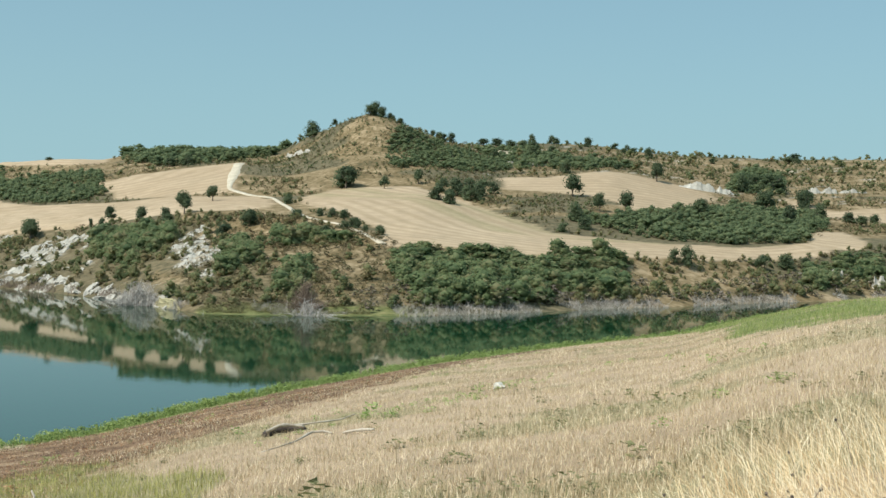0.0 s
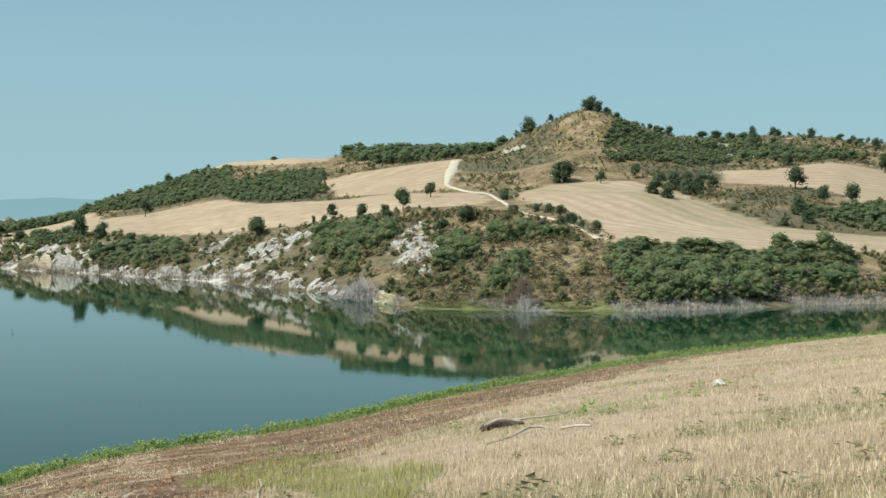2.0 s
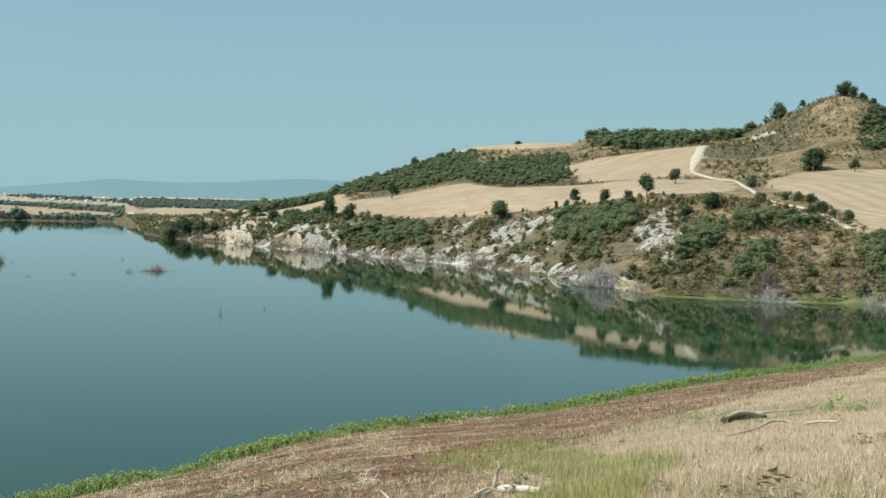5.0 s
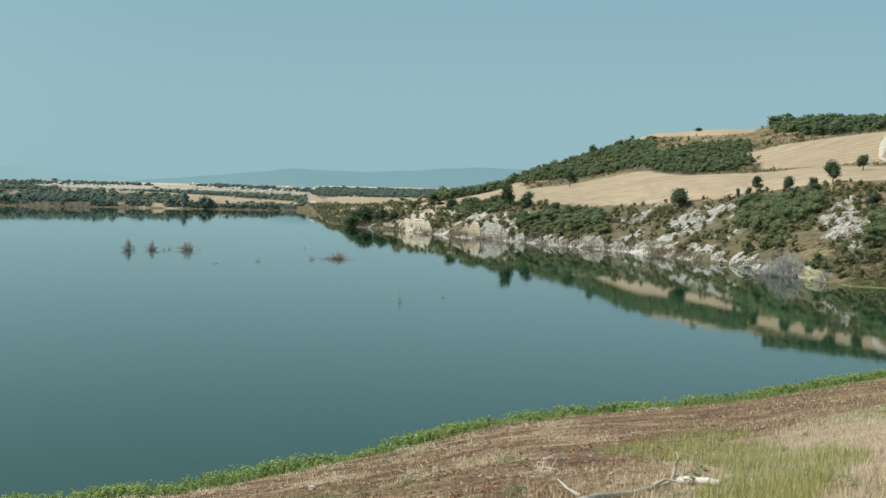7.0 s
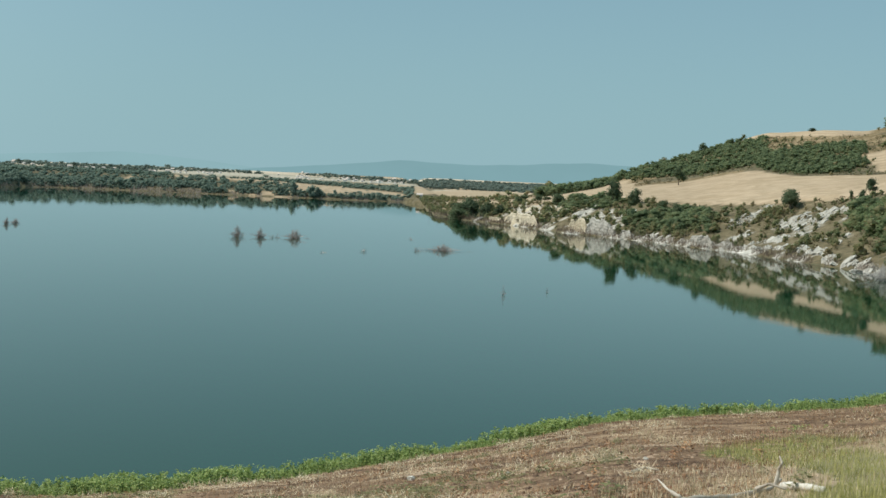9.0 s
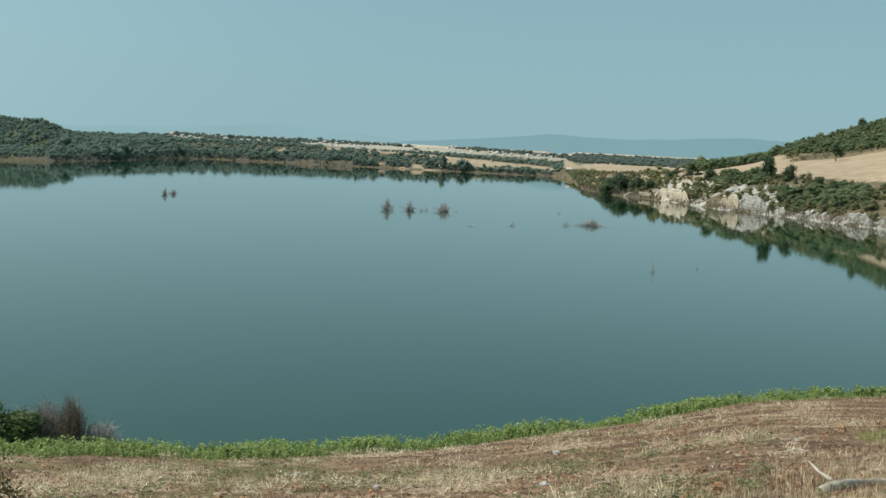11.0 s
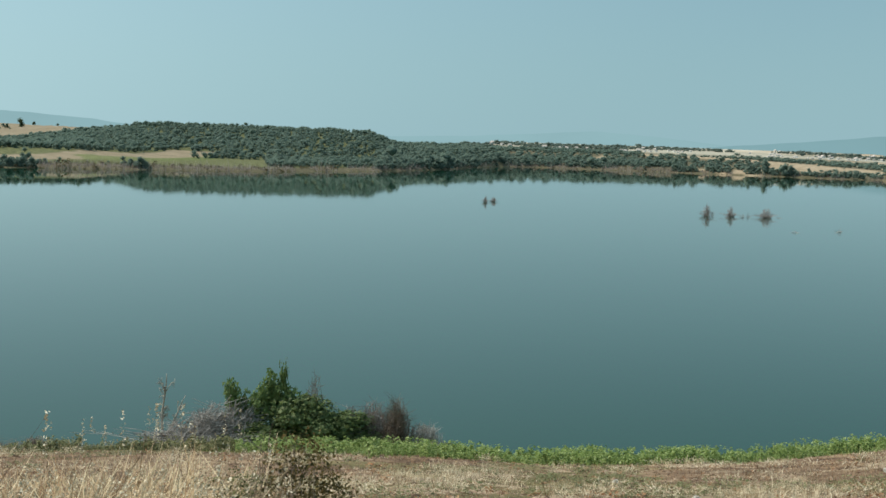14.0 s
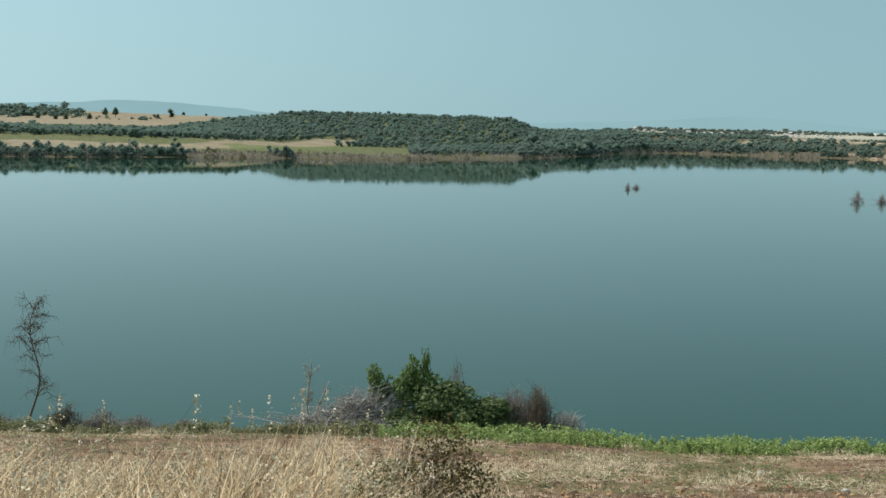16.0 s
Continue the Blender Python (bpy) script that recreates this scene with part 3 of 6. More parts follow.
    track = 0.6 * blend(-0.35, 0.1, rough(GX * 0.5, GY + 0.6 * GX, 260, 32, 3)) * (far_side & (RR > 1560) & (AZ > 18))
    olive = one(far_side & (field < 0.5) & ((AZ > 25) | (rough(GX, GY, 45, 26) > 0.12)))
    olive[hill & (field < 0.5) & (AZ > -5) & (AZ < 4) & (RR < 262)] = 0.6
    olive[hill & (field < 0.5) & (AZ >= 4) & (RR < np.interp(AZ, BANK[0], BANK[1]))] = 0.75
    olive[hill & (field < 0.5) & (AZ > 22)] = 0.9
    olive[inside(GX, GY, BARE_HUMP, 3.0)] = 0.12
    olive[inside(GX, GY, DRY_PATCH, 2.0)] = 0.0
    olive[inside(GX, GY, BARE_RISE, 4.0)] = 0.0
    bed = (RR > RN) & (RR < RF - 14)
    olive[(RR > RN) & (RR <= RF) & ~bed & (AZ > 4)] = 0.9
    olive[(RR > RN) & (RR <= RF) & (AZ > 23.4) & (AZ < 26)] = 0.9
    bed &= ~((AZ > 23.4) & (AZ < 26))
    stubbly = near & ~mud
    mud = one(mud | bed)
    mud[stubbly] = 0.3
    mud[tan], field[tan] = 0.35, 1
    mud[near & (AZ > 48.5) & (RR < 30)] = 0.75
    return np.stack([field, rock, green, 0 * field + 1], -1), np.stack([mud, track, olive, 0 * field + 1], -1), rows


PX, PY, PS = place(GX, GY)
GZ = EYE[2] + (lie(GX, GY) - EYE[2]) * PS
ground = tagged(new("ground", grid_mesh("ground", PX, PY, GZ)), "dry stubble fields and scrubby slopes round the reservoir", "ground", kind="structure")
COVER_A, COVER_B, ROWS = cover()
for key, values in (("cover_a", COVER_A), ("cover_b", COVER_B)):
    ground.data.attributes.new(key, "FLOAT_COLOR", "POINT").data.foreach_set("color", values.astype(np.float32).ravel())
ground.data.attributes.new("rows", "FLOAT", "POINT").data.foreach_set("value", ROWS.astype(np.float32).ravel())
ground.data.materials.append(GROUND)
line = np.concatenate([np.stack([np.linspace(a[k], b[k], 14)[:-1] for k in (0, 1)], -1) for a, b in zip(ROAD[:-1], ROAD[1:])])
line = np.stack([np.convolve(np.pad(line[:, k], 4, mode="edge"), np.ones(9) / 9, mode="valid") for k in (0, 1)], -1)
rx, ry, rs = place(line[:, 0], line[:, 1])
along = np.stack([np.gradient(rx), np.gradient(ry)], -1)
along /= np.linalg.norm(along, axis=1)[:, None]
wide = np.interp(np.hypot(rx, ry), [250, 330, 400, 425], [0.38, 0.42, 0.5, 1.5])
wide = wide * (1 + 0.3 * rough(rx, ry, 6, 46))
lanes = np.array([-1.25, -1.0, 0.0, 1.0, 1.25])[:, None]
lx, ly = rx[None] - lanes * wide * along[:, 1], ry[None] + lanes * wide * along[:, 0]
lz = land(lx, ly) + np.array([-0.3, 0.16, 0.2, 0.16, -0.3])[:, None]
road = tagged(new("road", grid_mesh("road", lx, ly, lz)), "white dusty track climbing between stubble fields", "track", kind="structure")
road.data.materials.append(TRACK)
WA, WR = np.meshgrid(np.radians(np.arange(0, 361, 3)), np.array([0.5, 30, 60, 120, 250, 500, 1000, 1500]))
water = tagged(new("water", grid_mesh("water", WR * np.cos(WA), WR * np.sin(WA), 0 * WR)), "calm teal reservoir water that mirrors the banks", "lake", kind="structure")
water.data.materials.append(WATER)


# ---- mountains far behind, their haze put into a glowing colour ----
def mountain(name, haze_glow, reach, rows, label):
    m = bpy.data.materials.new(name + "_haze")
    m.use_nodes = True
    nt = m.node_tree
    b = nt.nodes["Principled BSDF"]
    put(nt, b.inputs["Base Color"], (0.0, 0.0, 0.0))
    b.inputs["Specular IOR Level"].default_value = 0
    # no lamp: the ridge glows in the colour of the air before it
    put(nt, b.inputs["Emission Color"], ramp(nt, grain(nt, 0.004, 4), (0.3, tuple(0.94 * c for c in haze_glow)), (0.7, haze_glow)))
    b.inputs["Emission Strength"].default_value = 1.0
    line = knots(rows)
    az = np.arange(line[0, 0], line[-1, 0], 0.1)
    up = np.interp(az, line[:, 0], line[:, 1])
    up = np.convolve(np.pad(up, 7, mode="edge"), np.hanning(17)[1:-1] / np.hanning(17).sum(), mode="valid")
    up = 12 + reach * np.tan(np.radians(up + 0.035 * rough(az * 10, az * 0 + reach, 9, 41)))
    zs = np.stack([0 * up - 20, up * 0.5, up, up * 0.7, 0 * up - 20])
    rr = np.array([reach - 350, reach - 120, reach, reach + 60, reach + 80])[:, None]
    a = np.radians(az)[None, :]
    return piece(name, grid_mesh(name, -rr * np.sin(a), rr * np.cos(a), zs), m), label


for n, haze_glow, reach, rows, label in (
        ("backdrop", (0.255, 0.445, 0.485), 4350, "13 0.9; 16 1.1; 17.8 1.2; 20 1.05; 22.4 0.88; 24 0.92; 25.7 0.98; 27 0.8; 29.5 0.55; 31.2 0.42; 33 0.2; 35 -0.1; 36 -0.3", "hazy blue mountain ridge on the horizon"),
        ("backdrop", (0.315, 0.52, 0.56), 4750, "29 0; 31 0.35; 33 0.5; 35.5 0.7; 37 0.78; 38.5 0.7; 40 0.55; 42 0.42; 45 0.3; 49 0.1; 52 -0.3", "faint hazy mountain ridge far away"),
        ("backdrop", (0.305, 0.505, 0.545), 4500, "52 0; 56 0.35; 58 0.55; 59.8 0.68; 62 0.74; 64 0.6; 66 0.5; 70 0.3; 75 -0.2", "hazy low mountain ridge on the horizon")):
    ob, label = mountain(n, haze_glow, reach, rows, label)
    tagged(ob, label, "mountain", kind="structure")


# ---- foliage ----
rng = np.random.default_rng(11)
OCTA = np.array([[1, 0, 0], [-1, 0, 0], [0, 1, 0], [0, -1, 0], [0, 0, 1], [0, 0, -1]], float)
OCTA_FACES = np.array([[0, 2, 4], [2, 1, 4], [1, 3, 4], [3, 0, 4], [2, 0, 5], [1, 2, 5], [3, 1, 5], [0, 3, 5]])


def ball(times=1):
    co, faces = [tuple(v) for v in OCTA], [tuple(f) for f in OCTA_FACES]
    for _ in range(times):
        index, out = {}, []

        def middle(a, b):
            key = (min(a, b), max(a, b))
            if key not in index:
                v = np.array(co[a]) + np.array(co[b])
                co.append(tuple(v / np.linalg.norm(v)))
                index[key] = len(co) - 1
            return index[key]
        for a, b, c in faces:
            ab, bc, ca = middle(a, b), middle(b, c), middle(c, a)
            out += [(a, ab, ca), (b, bc, ab), (c, ca, bc), (ab, bc, ca)]
        faces = out
    return np.array(co), np.array(faces)


def join(parts):
    co, faces, at = [], [], 0
    for c, f in parts:
        co.append(c), faces.append(f + at)
        at += len(c)
    return np.concatenate(co), np.concatenate(faces)


def leaves(centers, normals, size, ragged=0.5):
    """Small three-cornered leaf clumps, turned roughly along the normals."""
    n = len(centers)
    nn = normals + rng.normal(0, ragged, (n, 3))
    nn /= np.linalg.norm(nn, axis=1)[:, None] + 1e-9
    u = np.cross(nn, rng.normal(0, 1, (n, 3)))
    u /= np.linalg.norm(u, axis=1)[:, None] + 1e-9
    v = np.cross(nn, u)
    s = (size * rng.uniform(0.6, 1.4, n))[:, None]
    u, v = u * s, v * s * rng.uniform(0.7, 1.1, n)[:, None]
    return np.stack([centers - u - 0.5 * v, centers + u - 0.5 * v, centers + v], 1).reshape(-1, 3), np.arange(3 * n).reshape(-1, 3)


def crown(lobes, count, size, wide=0.5, base=0.12, core=0, shape="round", ragged=0.5, fill=0.66, near=0.72):
    """A crown one unit high and about one wide, of uneven lobes thick with leaf clumps."""
    parts = []
    co0, f0 = ball(max(core, 0))
    per = max(6, count // lobes)
    for k in range(lobes):
        a, h = rng.uniform(0, 6.28), (k + rng.random()) / lobes
        reach = wide * (0.66 * (1 - 0.55 * h * h) if shape == "round" else 0.6 * (1.08 - h)) * rng.uniform(0.45, 1.0)
        z = base + (1 - base) * ((0.24 if base > 0 else 0.12) + (0.54 if base > 0 else 0.64) * h)
        rad = (0.17 + 0.12 * rng.random()) * (1 if shape == "round" else 1.1 - 0.6 * h)
        c, rr = np.array([reach * math.cos(a), reach * math.sin(a), z]), np.array([rad * wide / 0.45, rad * wide / 0.45, rad])
        if core >= 0:
            parts.append((c + co0 * rr * fill, f0))
        d = rng.normal(0, 1, (per, 3))
        d[:, 2] = np.where(d[:, 2] < -0.7, -d[:, 2], d[:, 2])
        d /= np.linalg.norm(d, axis=1)[:, None]
        parts.append(leaves(c + d * rr * rng.uniform(near, 1.15, (per, 1)), d + np.array([0.0, 0.0, 0.45]), size, ragged))
    return join(parts)


def strew(templates, x, y, z, wide, high, seed=1):
    """Joins copies of the templates, turned at random, into arrays for one mesh."""
    g = np.random.default_rng(seed)
    pick, turn = g.integers(0, len(templates), len(x)), g.uniform(0, 6.28, len(x))
    parts = []
    for k, (co, f) in enumerate(templates):
        m = pick == k
        n = int(m.sum())
        if not n:
            continue
        c, s = np.cos(turn[m])[:, None], np.sin(turn[m])[:, None]
        w, h = wide[m][:, None], high[m][:, None]
        px = (co[None, :, 0] * c - co[None, :, 1] * s) * w + x[m][:, None]
        py = (co[None, :, 0] * s + co[None, :, 1] * c) * w + y[m][:, None]
        pz = co[None, :, 2] * h + z[m][:, None]
        all_co = np.stack([px, py, pz], -1).reshape(-1, 3)
        parts.append((all_co, (f[None] + (np.arange(n) * len(co))[:, None, None]).reshape(-1, 3)))
    return join(parts)


def stuff(name, arrays, material, label, category, smooth=False):
    return tagged(piece(name, mesh_of(name, *arrays, smooth), material), label, category, kind="stuff")


def tube(points, radii, sides=6):
    """A tapering limb along points, as triangles."""
    points, co, faces = np.array(points, float), [], []
    for k, p in enumerate(points):
        d = points[min(k + 1, len(points) - 1)] - points[max(k - 1, 0)]
        d /= np.linalg.norm(d) + 1e-9
        u = np.cross(d, (0.3, 0.9, 0.2))
        u /= np.linalg.norm(u)
        v = np.cross(d, u)
        for s in range(sides):
            a = 2 * math.pi * s / sides
            co.append(p + radii[k] * (u * math.cos(a) + v * math.sin(a)))
    for k in range(len(points) - 1):
        for s in range(sides):
            a, b = k * sides + s, k * sides + (s + 1) % sides
            faces += [(a, b, b + sides), (a, b + sides, a + sides)]
    last = (len(points) - 1) * sides
    faces += [(last, last + s, last + s + 1) for s in range(1, sides - 1)]
    faces += [(0, s + 1, s) for s in range(1, sides - 1)]
    return np.array(co), np.array(faces)


def trunk_mesh(name):
    parts = [tube([(0, 0, -0.06), (0.01, 0, 0.12), (-0.01, 0.01, 0.32), (0.02, 0, 0.6)], [0.05, 0.035, 0.03, 0.012])]
    for k in range(4):
        a = k * 1.6 + rng.uniform(-0.4, 0.4)
        c, s = math.cos(a), math.sin(a)
        parts.append(tube([(0, 0, 0.2 + 0.05 * k), (0.12 * c, 0.12 * s, 0.36 + 0.05 * k), (0.24 * c, 0.24 * s, 0.5 + 0.05 * k)], [0.022, 0.016, 0.006], 5))
    return mesh_of(name, *join(parts), True)


CROWNS = [mesh_of("crown", *crown(11, 1000, 0.04, 0.5, 0.16)) for k in range(5)]
LOW_CROWNS = [mesh_of("crown", *crown(10, 900, 0.042, 0.5, -0.12)) for k in range(4)]
CONES = [mesh_of("crown", *crown(10, 800, 0.038, 0.5, 0.08, 0, "cone")) for k in range(2)]
TRUNKS = [trunk_mesh("trunk") for k in range(3)]
for me in CROWNS + LOW_CROWNS + CONES:
    me.materials.append(OAK)
for me in TRUNKS:
    me.materials.append(BARK)


def tree(name, x, y, high, wide, label, category, crowns, group, k, trunk=True):
    x, y, s = (float(v) for v in place(x, y))
    z, high, wide = float(land(x, y)), high * s, wide * s
    ob = tagged(new(name), label, category, group)
    ob.matrix_world = pose(x, y, z - 0.05, 0, 0, (k * 97) % 360) @ Matrix.Diagonal((wide, wide, high, 1))
    piece("crown", crowns[k % len(crowns)], None, ob)
    if trunk:
        piece("trunk", TRUNKS[k % len(TRUNKS)], None, ob)
    return ob


FIELD_OAKS = knots("-43 367 4.8 3.9; -33 344 4.0 3.4; -27 340 3.1 2.8; -23 348 5.7 4.9; -20 433 4.9 4.6; -6 303 3.9 3.8; 102 472 7.9 8.1; 98 414 6.0 4.5; 107 417 6.5 5.8; 163 583 8.1 6.2; 24 490 8.6 9.7; 131 417 6.2 6.3; 217 550 7.4 9.0; 37 481 4.4 3.9; -135 530 6.9 5.8")
FAR_FIELD_TREES = knots("-817 419 7.1 5.4; -826 431 7.2 5.5; -854 488 6.8 5.3; -916 534 2.7 2.9; -819 458 3.2 3.4; -771 352 2.9 3.8; -756 356 3.2 3.4; -759 364 3.3 3.4; -769 384 4.1 3.9; -847 512 1.7 2.2; -699 458 1.8 3.0")
CREST_TREES = knots("45 658 7.2 8.1; 55 668 3.4 3.8; 18 717 9.0 8.8; 92 733 6.2 5.4; 83 712 4.2 4.1; 79 706 3.3 3.5; 107 678 5.7 4.2; 124 588 6.5 4.9; 168 841 6.1 6.0; 186 817 6.6 6.5; 136 727 9.9 9.1; 206 833 4.3 6.3; 214 833 4.3 4.2; 217 792 6.9 6.7; 324 838 4.5 9.6; 216 611 8.7 8.2; 222 601 10.2 13.6; 28 686 3.4 3.9; -163 686 6.5 5.8; -155 736 2.5 3.1; -159 725 3.1 3.6; -128 800 2.0 6.0")
BANK_TREES = knots("-63 364 4.9 5.4; -48 366 2.8 1.5; -44 355 3.0 2.3; 6 284 3.3 4.0; 4 312 2.3 2.8; 3 405 3.1 3.7; 15 311 2.9 2.5; 17 295 2.5 2.4; 21 281 2.1 2.3; -53 690 5.2 7.4; -44 688 5.8 6.8; 67 455 6.5 5.3; 57 477 4.8 4.7; 52 419 4.6 3.8; 67 481 5.7 6.0; 51 502 5.5 4.6; 84 276 4.8 4.0; 81 276 3.6 2.7; 103 285 3.5 3.7; 110 289 3.4 4.6; 116 293 1.8 2.3; 179 491 8.7 9.4")
TRACK_OAKS = knots("3 396 2.6 3.0; 5 327 2.2 2.5; 10 332 2.2 2.8; 13 328 2.5 2.5; 14 288 2.2 2.4; 16 296 2.5 2.7; 18 286 1.7 1.9; 21 283 2.1 2.4; -6 304 3.3 3.8; -11 290 3.6 4.1; 6 284 3.6 4.3; 10 279 2.6 3.0; 24 496 7.5 10.0; 50 433 5.5 6.2; 53 424 5.0 3.9; 61 467 6.7 7.9; 63 455 5.4 5.8; 70 472 7.2 6.8; 76 483 4.9 4.9; 85 388 6.0 5.6; 83 367 3.8 4.7; 75 359 3.1 3.7")
SHORE_TREES = knots("-124 408 7.1 4.9; -116 403 5.3 5.5; -102 385 3.3 3.6; -95 373 4.2 3.6; -141 429 3.0 3.0; -197 466 6.8 10.4; -62 359 5.2 5.1; -153 442 3.5 4.2; -26 331 2.8 4.1")

GROVES = knots("43 652 5.1 6.5; 48 653 5.6 7.1; 53 659 2.8 3.6; 57 649 3.6 4.1; 59 633 3.3 4.0; 16 737 5.7 4.6; 18 711 3.7 5.1; 82 707 3.7 3.9; 86 719 4.1 4.6; 116 777 4.1 7.8; 129 807 4.9 8.8; 136 801 5.2 8.8; 142 790 5.5 8.0; 155 837 6.6 5.0; 108 678 5.3 4.3; 131 705 6.8 5.2; 147 736 6.5 6.1; 125 593 5.2 5.5; 162 579 8.8 6.5; 206 810 3.6 5.3")
GROVES_EAST = knots("215 823 3.7 6.9; 222 817 3.6 4.6; 204 590 9.1 7.3; 227 609 8.4 8.2; 164 428 6.7 5.4; 210 532 9.8 8.8; 182 448 7.5 5.7; 304 797 4.4 8.5; 314 809 3.7 6.3; 194 451 4.2 5.7; 190 432 3.7 5.1; 203 452 3.4 4.5; 172 846 4.5 5.4; 252 742 3.4 4.2; 250 778 3.5 4.4; 155 623 3.3 4.0; 182 683 3.0 3.8")
CAPE_TREES = knots("-201 468 5.3 6.9; -189 453 7.2 8.0; -183 450 5.9 6.6; -177 448 3.3 4.8; -176 463 2.6 4.0; -150 431 4.3 4.9; -147 436 2.8 3.3; -213 520 2.6 5.0; -205 523 3.2 5.2; -198 527 3.4 5.5; -193 530 2.9 5.0; -222 512 2.2 4.6; -186 522 1.6 4.6; -196 455 5.4 7.0; -206 478 4.2 6.0")
for k, (x, y, h, w) in enumerate(np.concatenate([GROVES, GROVES_EAST])):
    tree("oak_tree", x, y, h, w, "dark green oak in a loose hilltop grove", "tree", LOW_CROWNS if k % 3 else CROWNS, "trees along the hilltops", k + 2)
for k, (x, y, h, w) in enumerate(CAPE_TREES):
    tree("oak_tree", x, y, h, w, "olive green bushy tree on the low cape", "tree", LOW_CROWNS, "trees above the lake cliff", k + 1)
for k, (x, y, h, w) in enumerate(FIELD_OAKS):
    tree("oak_tree", x, y, h, w, "dark green oak standing alone in a stubble field", "tree", CROWNS, "lone field trees", k)
for k, (x, y, h, w) in enumerate(FAR_FIELD_TREES):
    tree("oak_tree", x, y, h, w, "tall cone-shaped dark tree on a far dry field" if k < 2 else "dark green tree on a far dry field", "tree", CONES if k < 2 else LOW_CROWNS, "trees on the far fields", k)
for k, (x, y, h, w) in enumerate(CREST_TREES):
    tree("oak_tree", x, y, h, w, "dark green oak on the crest of the dry hill", "tree", LOW_CROWNS, "trees along the hilltops", k + 3)
for k, (x, y, h, w) in enumerate(BANK_TREES):
    tree("oak_tree", x, y, h, w, "bushy dark green oak on the scrubby slope", "tree", LOW_CROWNS if k % 3 else CROWNS, "oaks on the slopes", k + 1)
for k, (x, y, h, w) in enumerate(TRACK_OAKS):
    tree("oak_tree", x, y, h, w, "small dark green oak beside the dusty track" if k < 12 else "dark green oak in a clump between two fields", "tree", LOW_CROWNS, "oaks on the slopes", k + 1)
for k, (x, y, h, w) in enumerate(SHORE_TREES):
    tree("oak_tree", x, y, h, w, "bushy green tree above the pale lake cliff", "tree", LOW_CROWNS if k % 2 else CROWNS, "trees above the lake cliff", k + 2)


# ---- scrub, thickets and woods ----
def polar(count, az0, az1, r0, r1, seed):
    g = np.random.default_rng(seed)
    az = g.uniform(az0, az1, count)
    r = np.sqrt(g.uniform(r0 * r0, r1 * r1, count))
    return -r * np.sin(np.radians(az)), r * np.cos(np.radians(az)), az, r


SMALL = [crown(6, 200, 0.052, 0.5, -0.1, 0, "round", 0.75, 0.84, 0.8) for k in range(10)]
TINY = [crown(4, 52, 0.085, 0.5, -0.1, 0, "round", 0.75, 0.88, 0.82) for k in range(8)]
FAR_TREES = [crown(3, 42, 0.085, 0.5, -0.05, 0, "round", 0.45, 0.95, 0.86) for k in range(12)]
BELT_TREES = [crown(2, 30, 0.095, 0.5, -0.05, 0, "round", 0.45, 0.95, 0.86) for k in range(10)]
THICKETS = [knots(t) for t in (
    "84 392; 87 370; 99 340; 113 329; 136 343; 176 425; 216 531; 175 509; 121 425; 96 399",
    "-112 566; -125 638; -113 690; -88 700; -69 580; -76 526; -89 525",
    "44 575; 52 630; 62 655; 86 680; 112 672; 106 620; 78 566; 46 540",
    "-218 598; -224 620; -230 668; -218 690; -205 705; -193 690; -190 630; -202 612; -211 600",
    "-190 640; -170 720; -141 735; -112 580; -131 575; -150 590; -178 610",
    "-90 800; -90 870; 10 900; 10 800; -20 690; -60 700")]


def scrub_rule(x, y, az, r):
    """How thickly shrubs stand: 0 to 1."""
    rf, rb = np.interp(az, FAR_SHORE[0], FAR_SHORE[1]), np.interp(az, BANK[0], BANK[1])
    rt, rm = np.interp(az, TERRACE[0], TERRACE[1]), np.interp(az, MIDDLE[0], MIDDLE[1])
    clump = rough(x, y, 22, 51)
    bank = (r > rf + 4) & (r < rb + 4)
    dens = np.where(bank, 0.38 + 0.7 * clump + np.where(az < -11, 0.3, 0.0), 0.0)
    dens = np.where((r >= rb + 4) & (r < rm), 0.06 + 0.42 * clump, dens)
    dens = np.where((r >= rb + 4) & (az > 19.5), 0.05 + 0.5 * clump, dens)
    dens = np.where(r >= rm, 0.24 + 0.7 * clump, dens)
    dens = np.where(inside(x, y, BARE_RISE, 4.0), 0.03 + 0.45 * rough(x, y, 16, 53), dens)
    dens = np.where((r >= rm) & (az < -8) & (r > 640), np.maximum(dens, 0.35 + 0.7 * clump), dens)
    for f in DENSE:
        dens = np.where(inside(x, y, f, 3.0), 0.25, dens)
    dens = np.where(inside(x, y, BARE_HUMP), 0.08, dens)
    dens = np.where(inside(x, y, DRY_PATCH), 0.05, dens)
    for f in (FIELD_A, FIELD_B, FIELD_C, FIELD_D, FIELD_E, FIELD_T, FIELD_TIP, FIELD_CAPE):
        dens = np.where(inside(x, y, f), 0, dens)
    for f in ROCKS[:3]:
        dens = np.where(inside(x, y, f, 6.0), 0.75, dens)
    dens = np.where(rock_at(x, y), 0.2, dens)
    peak = np.hypot(x - 42, (y - 650) * 0.8) < 48
    dens = np.where(peak, dens * 0.6 + 0.4, dens)
    for f in THICKETS + CREST_WOOD:
        dens = np.where(inside(x, y, f, 4.0), 0.05, dens)
    return np.where(near_line(x, y, ROAD, 4.0) | (r < rf + 3) | (r > 960), 0, dens)


def grown(templates, x, y, wide, high, seed, sink=0.0):
    """Plants sown on the wide plan, set on the ground."""
    px, py, s = place(x, y)
    return strew(templates, px, py, land(px, py) - sink, wide * s, high * s, seed)


def shrubs(count, az0, az1, r0, r1, seed, rule):
    x, y, az, r = polar(count, az0, az1, r0, r1, seed)
    keep = np.random.default_rng(seed + 1).random(count) < rule(x, y, az, r)
    return x[keep], y[keep], az[keep], r[keep]


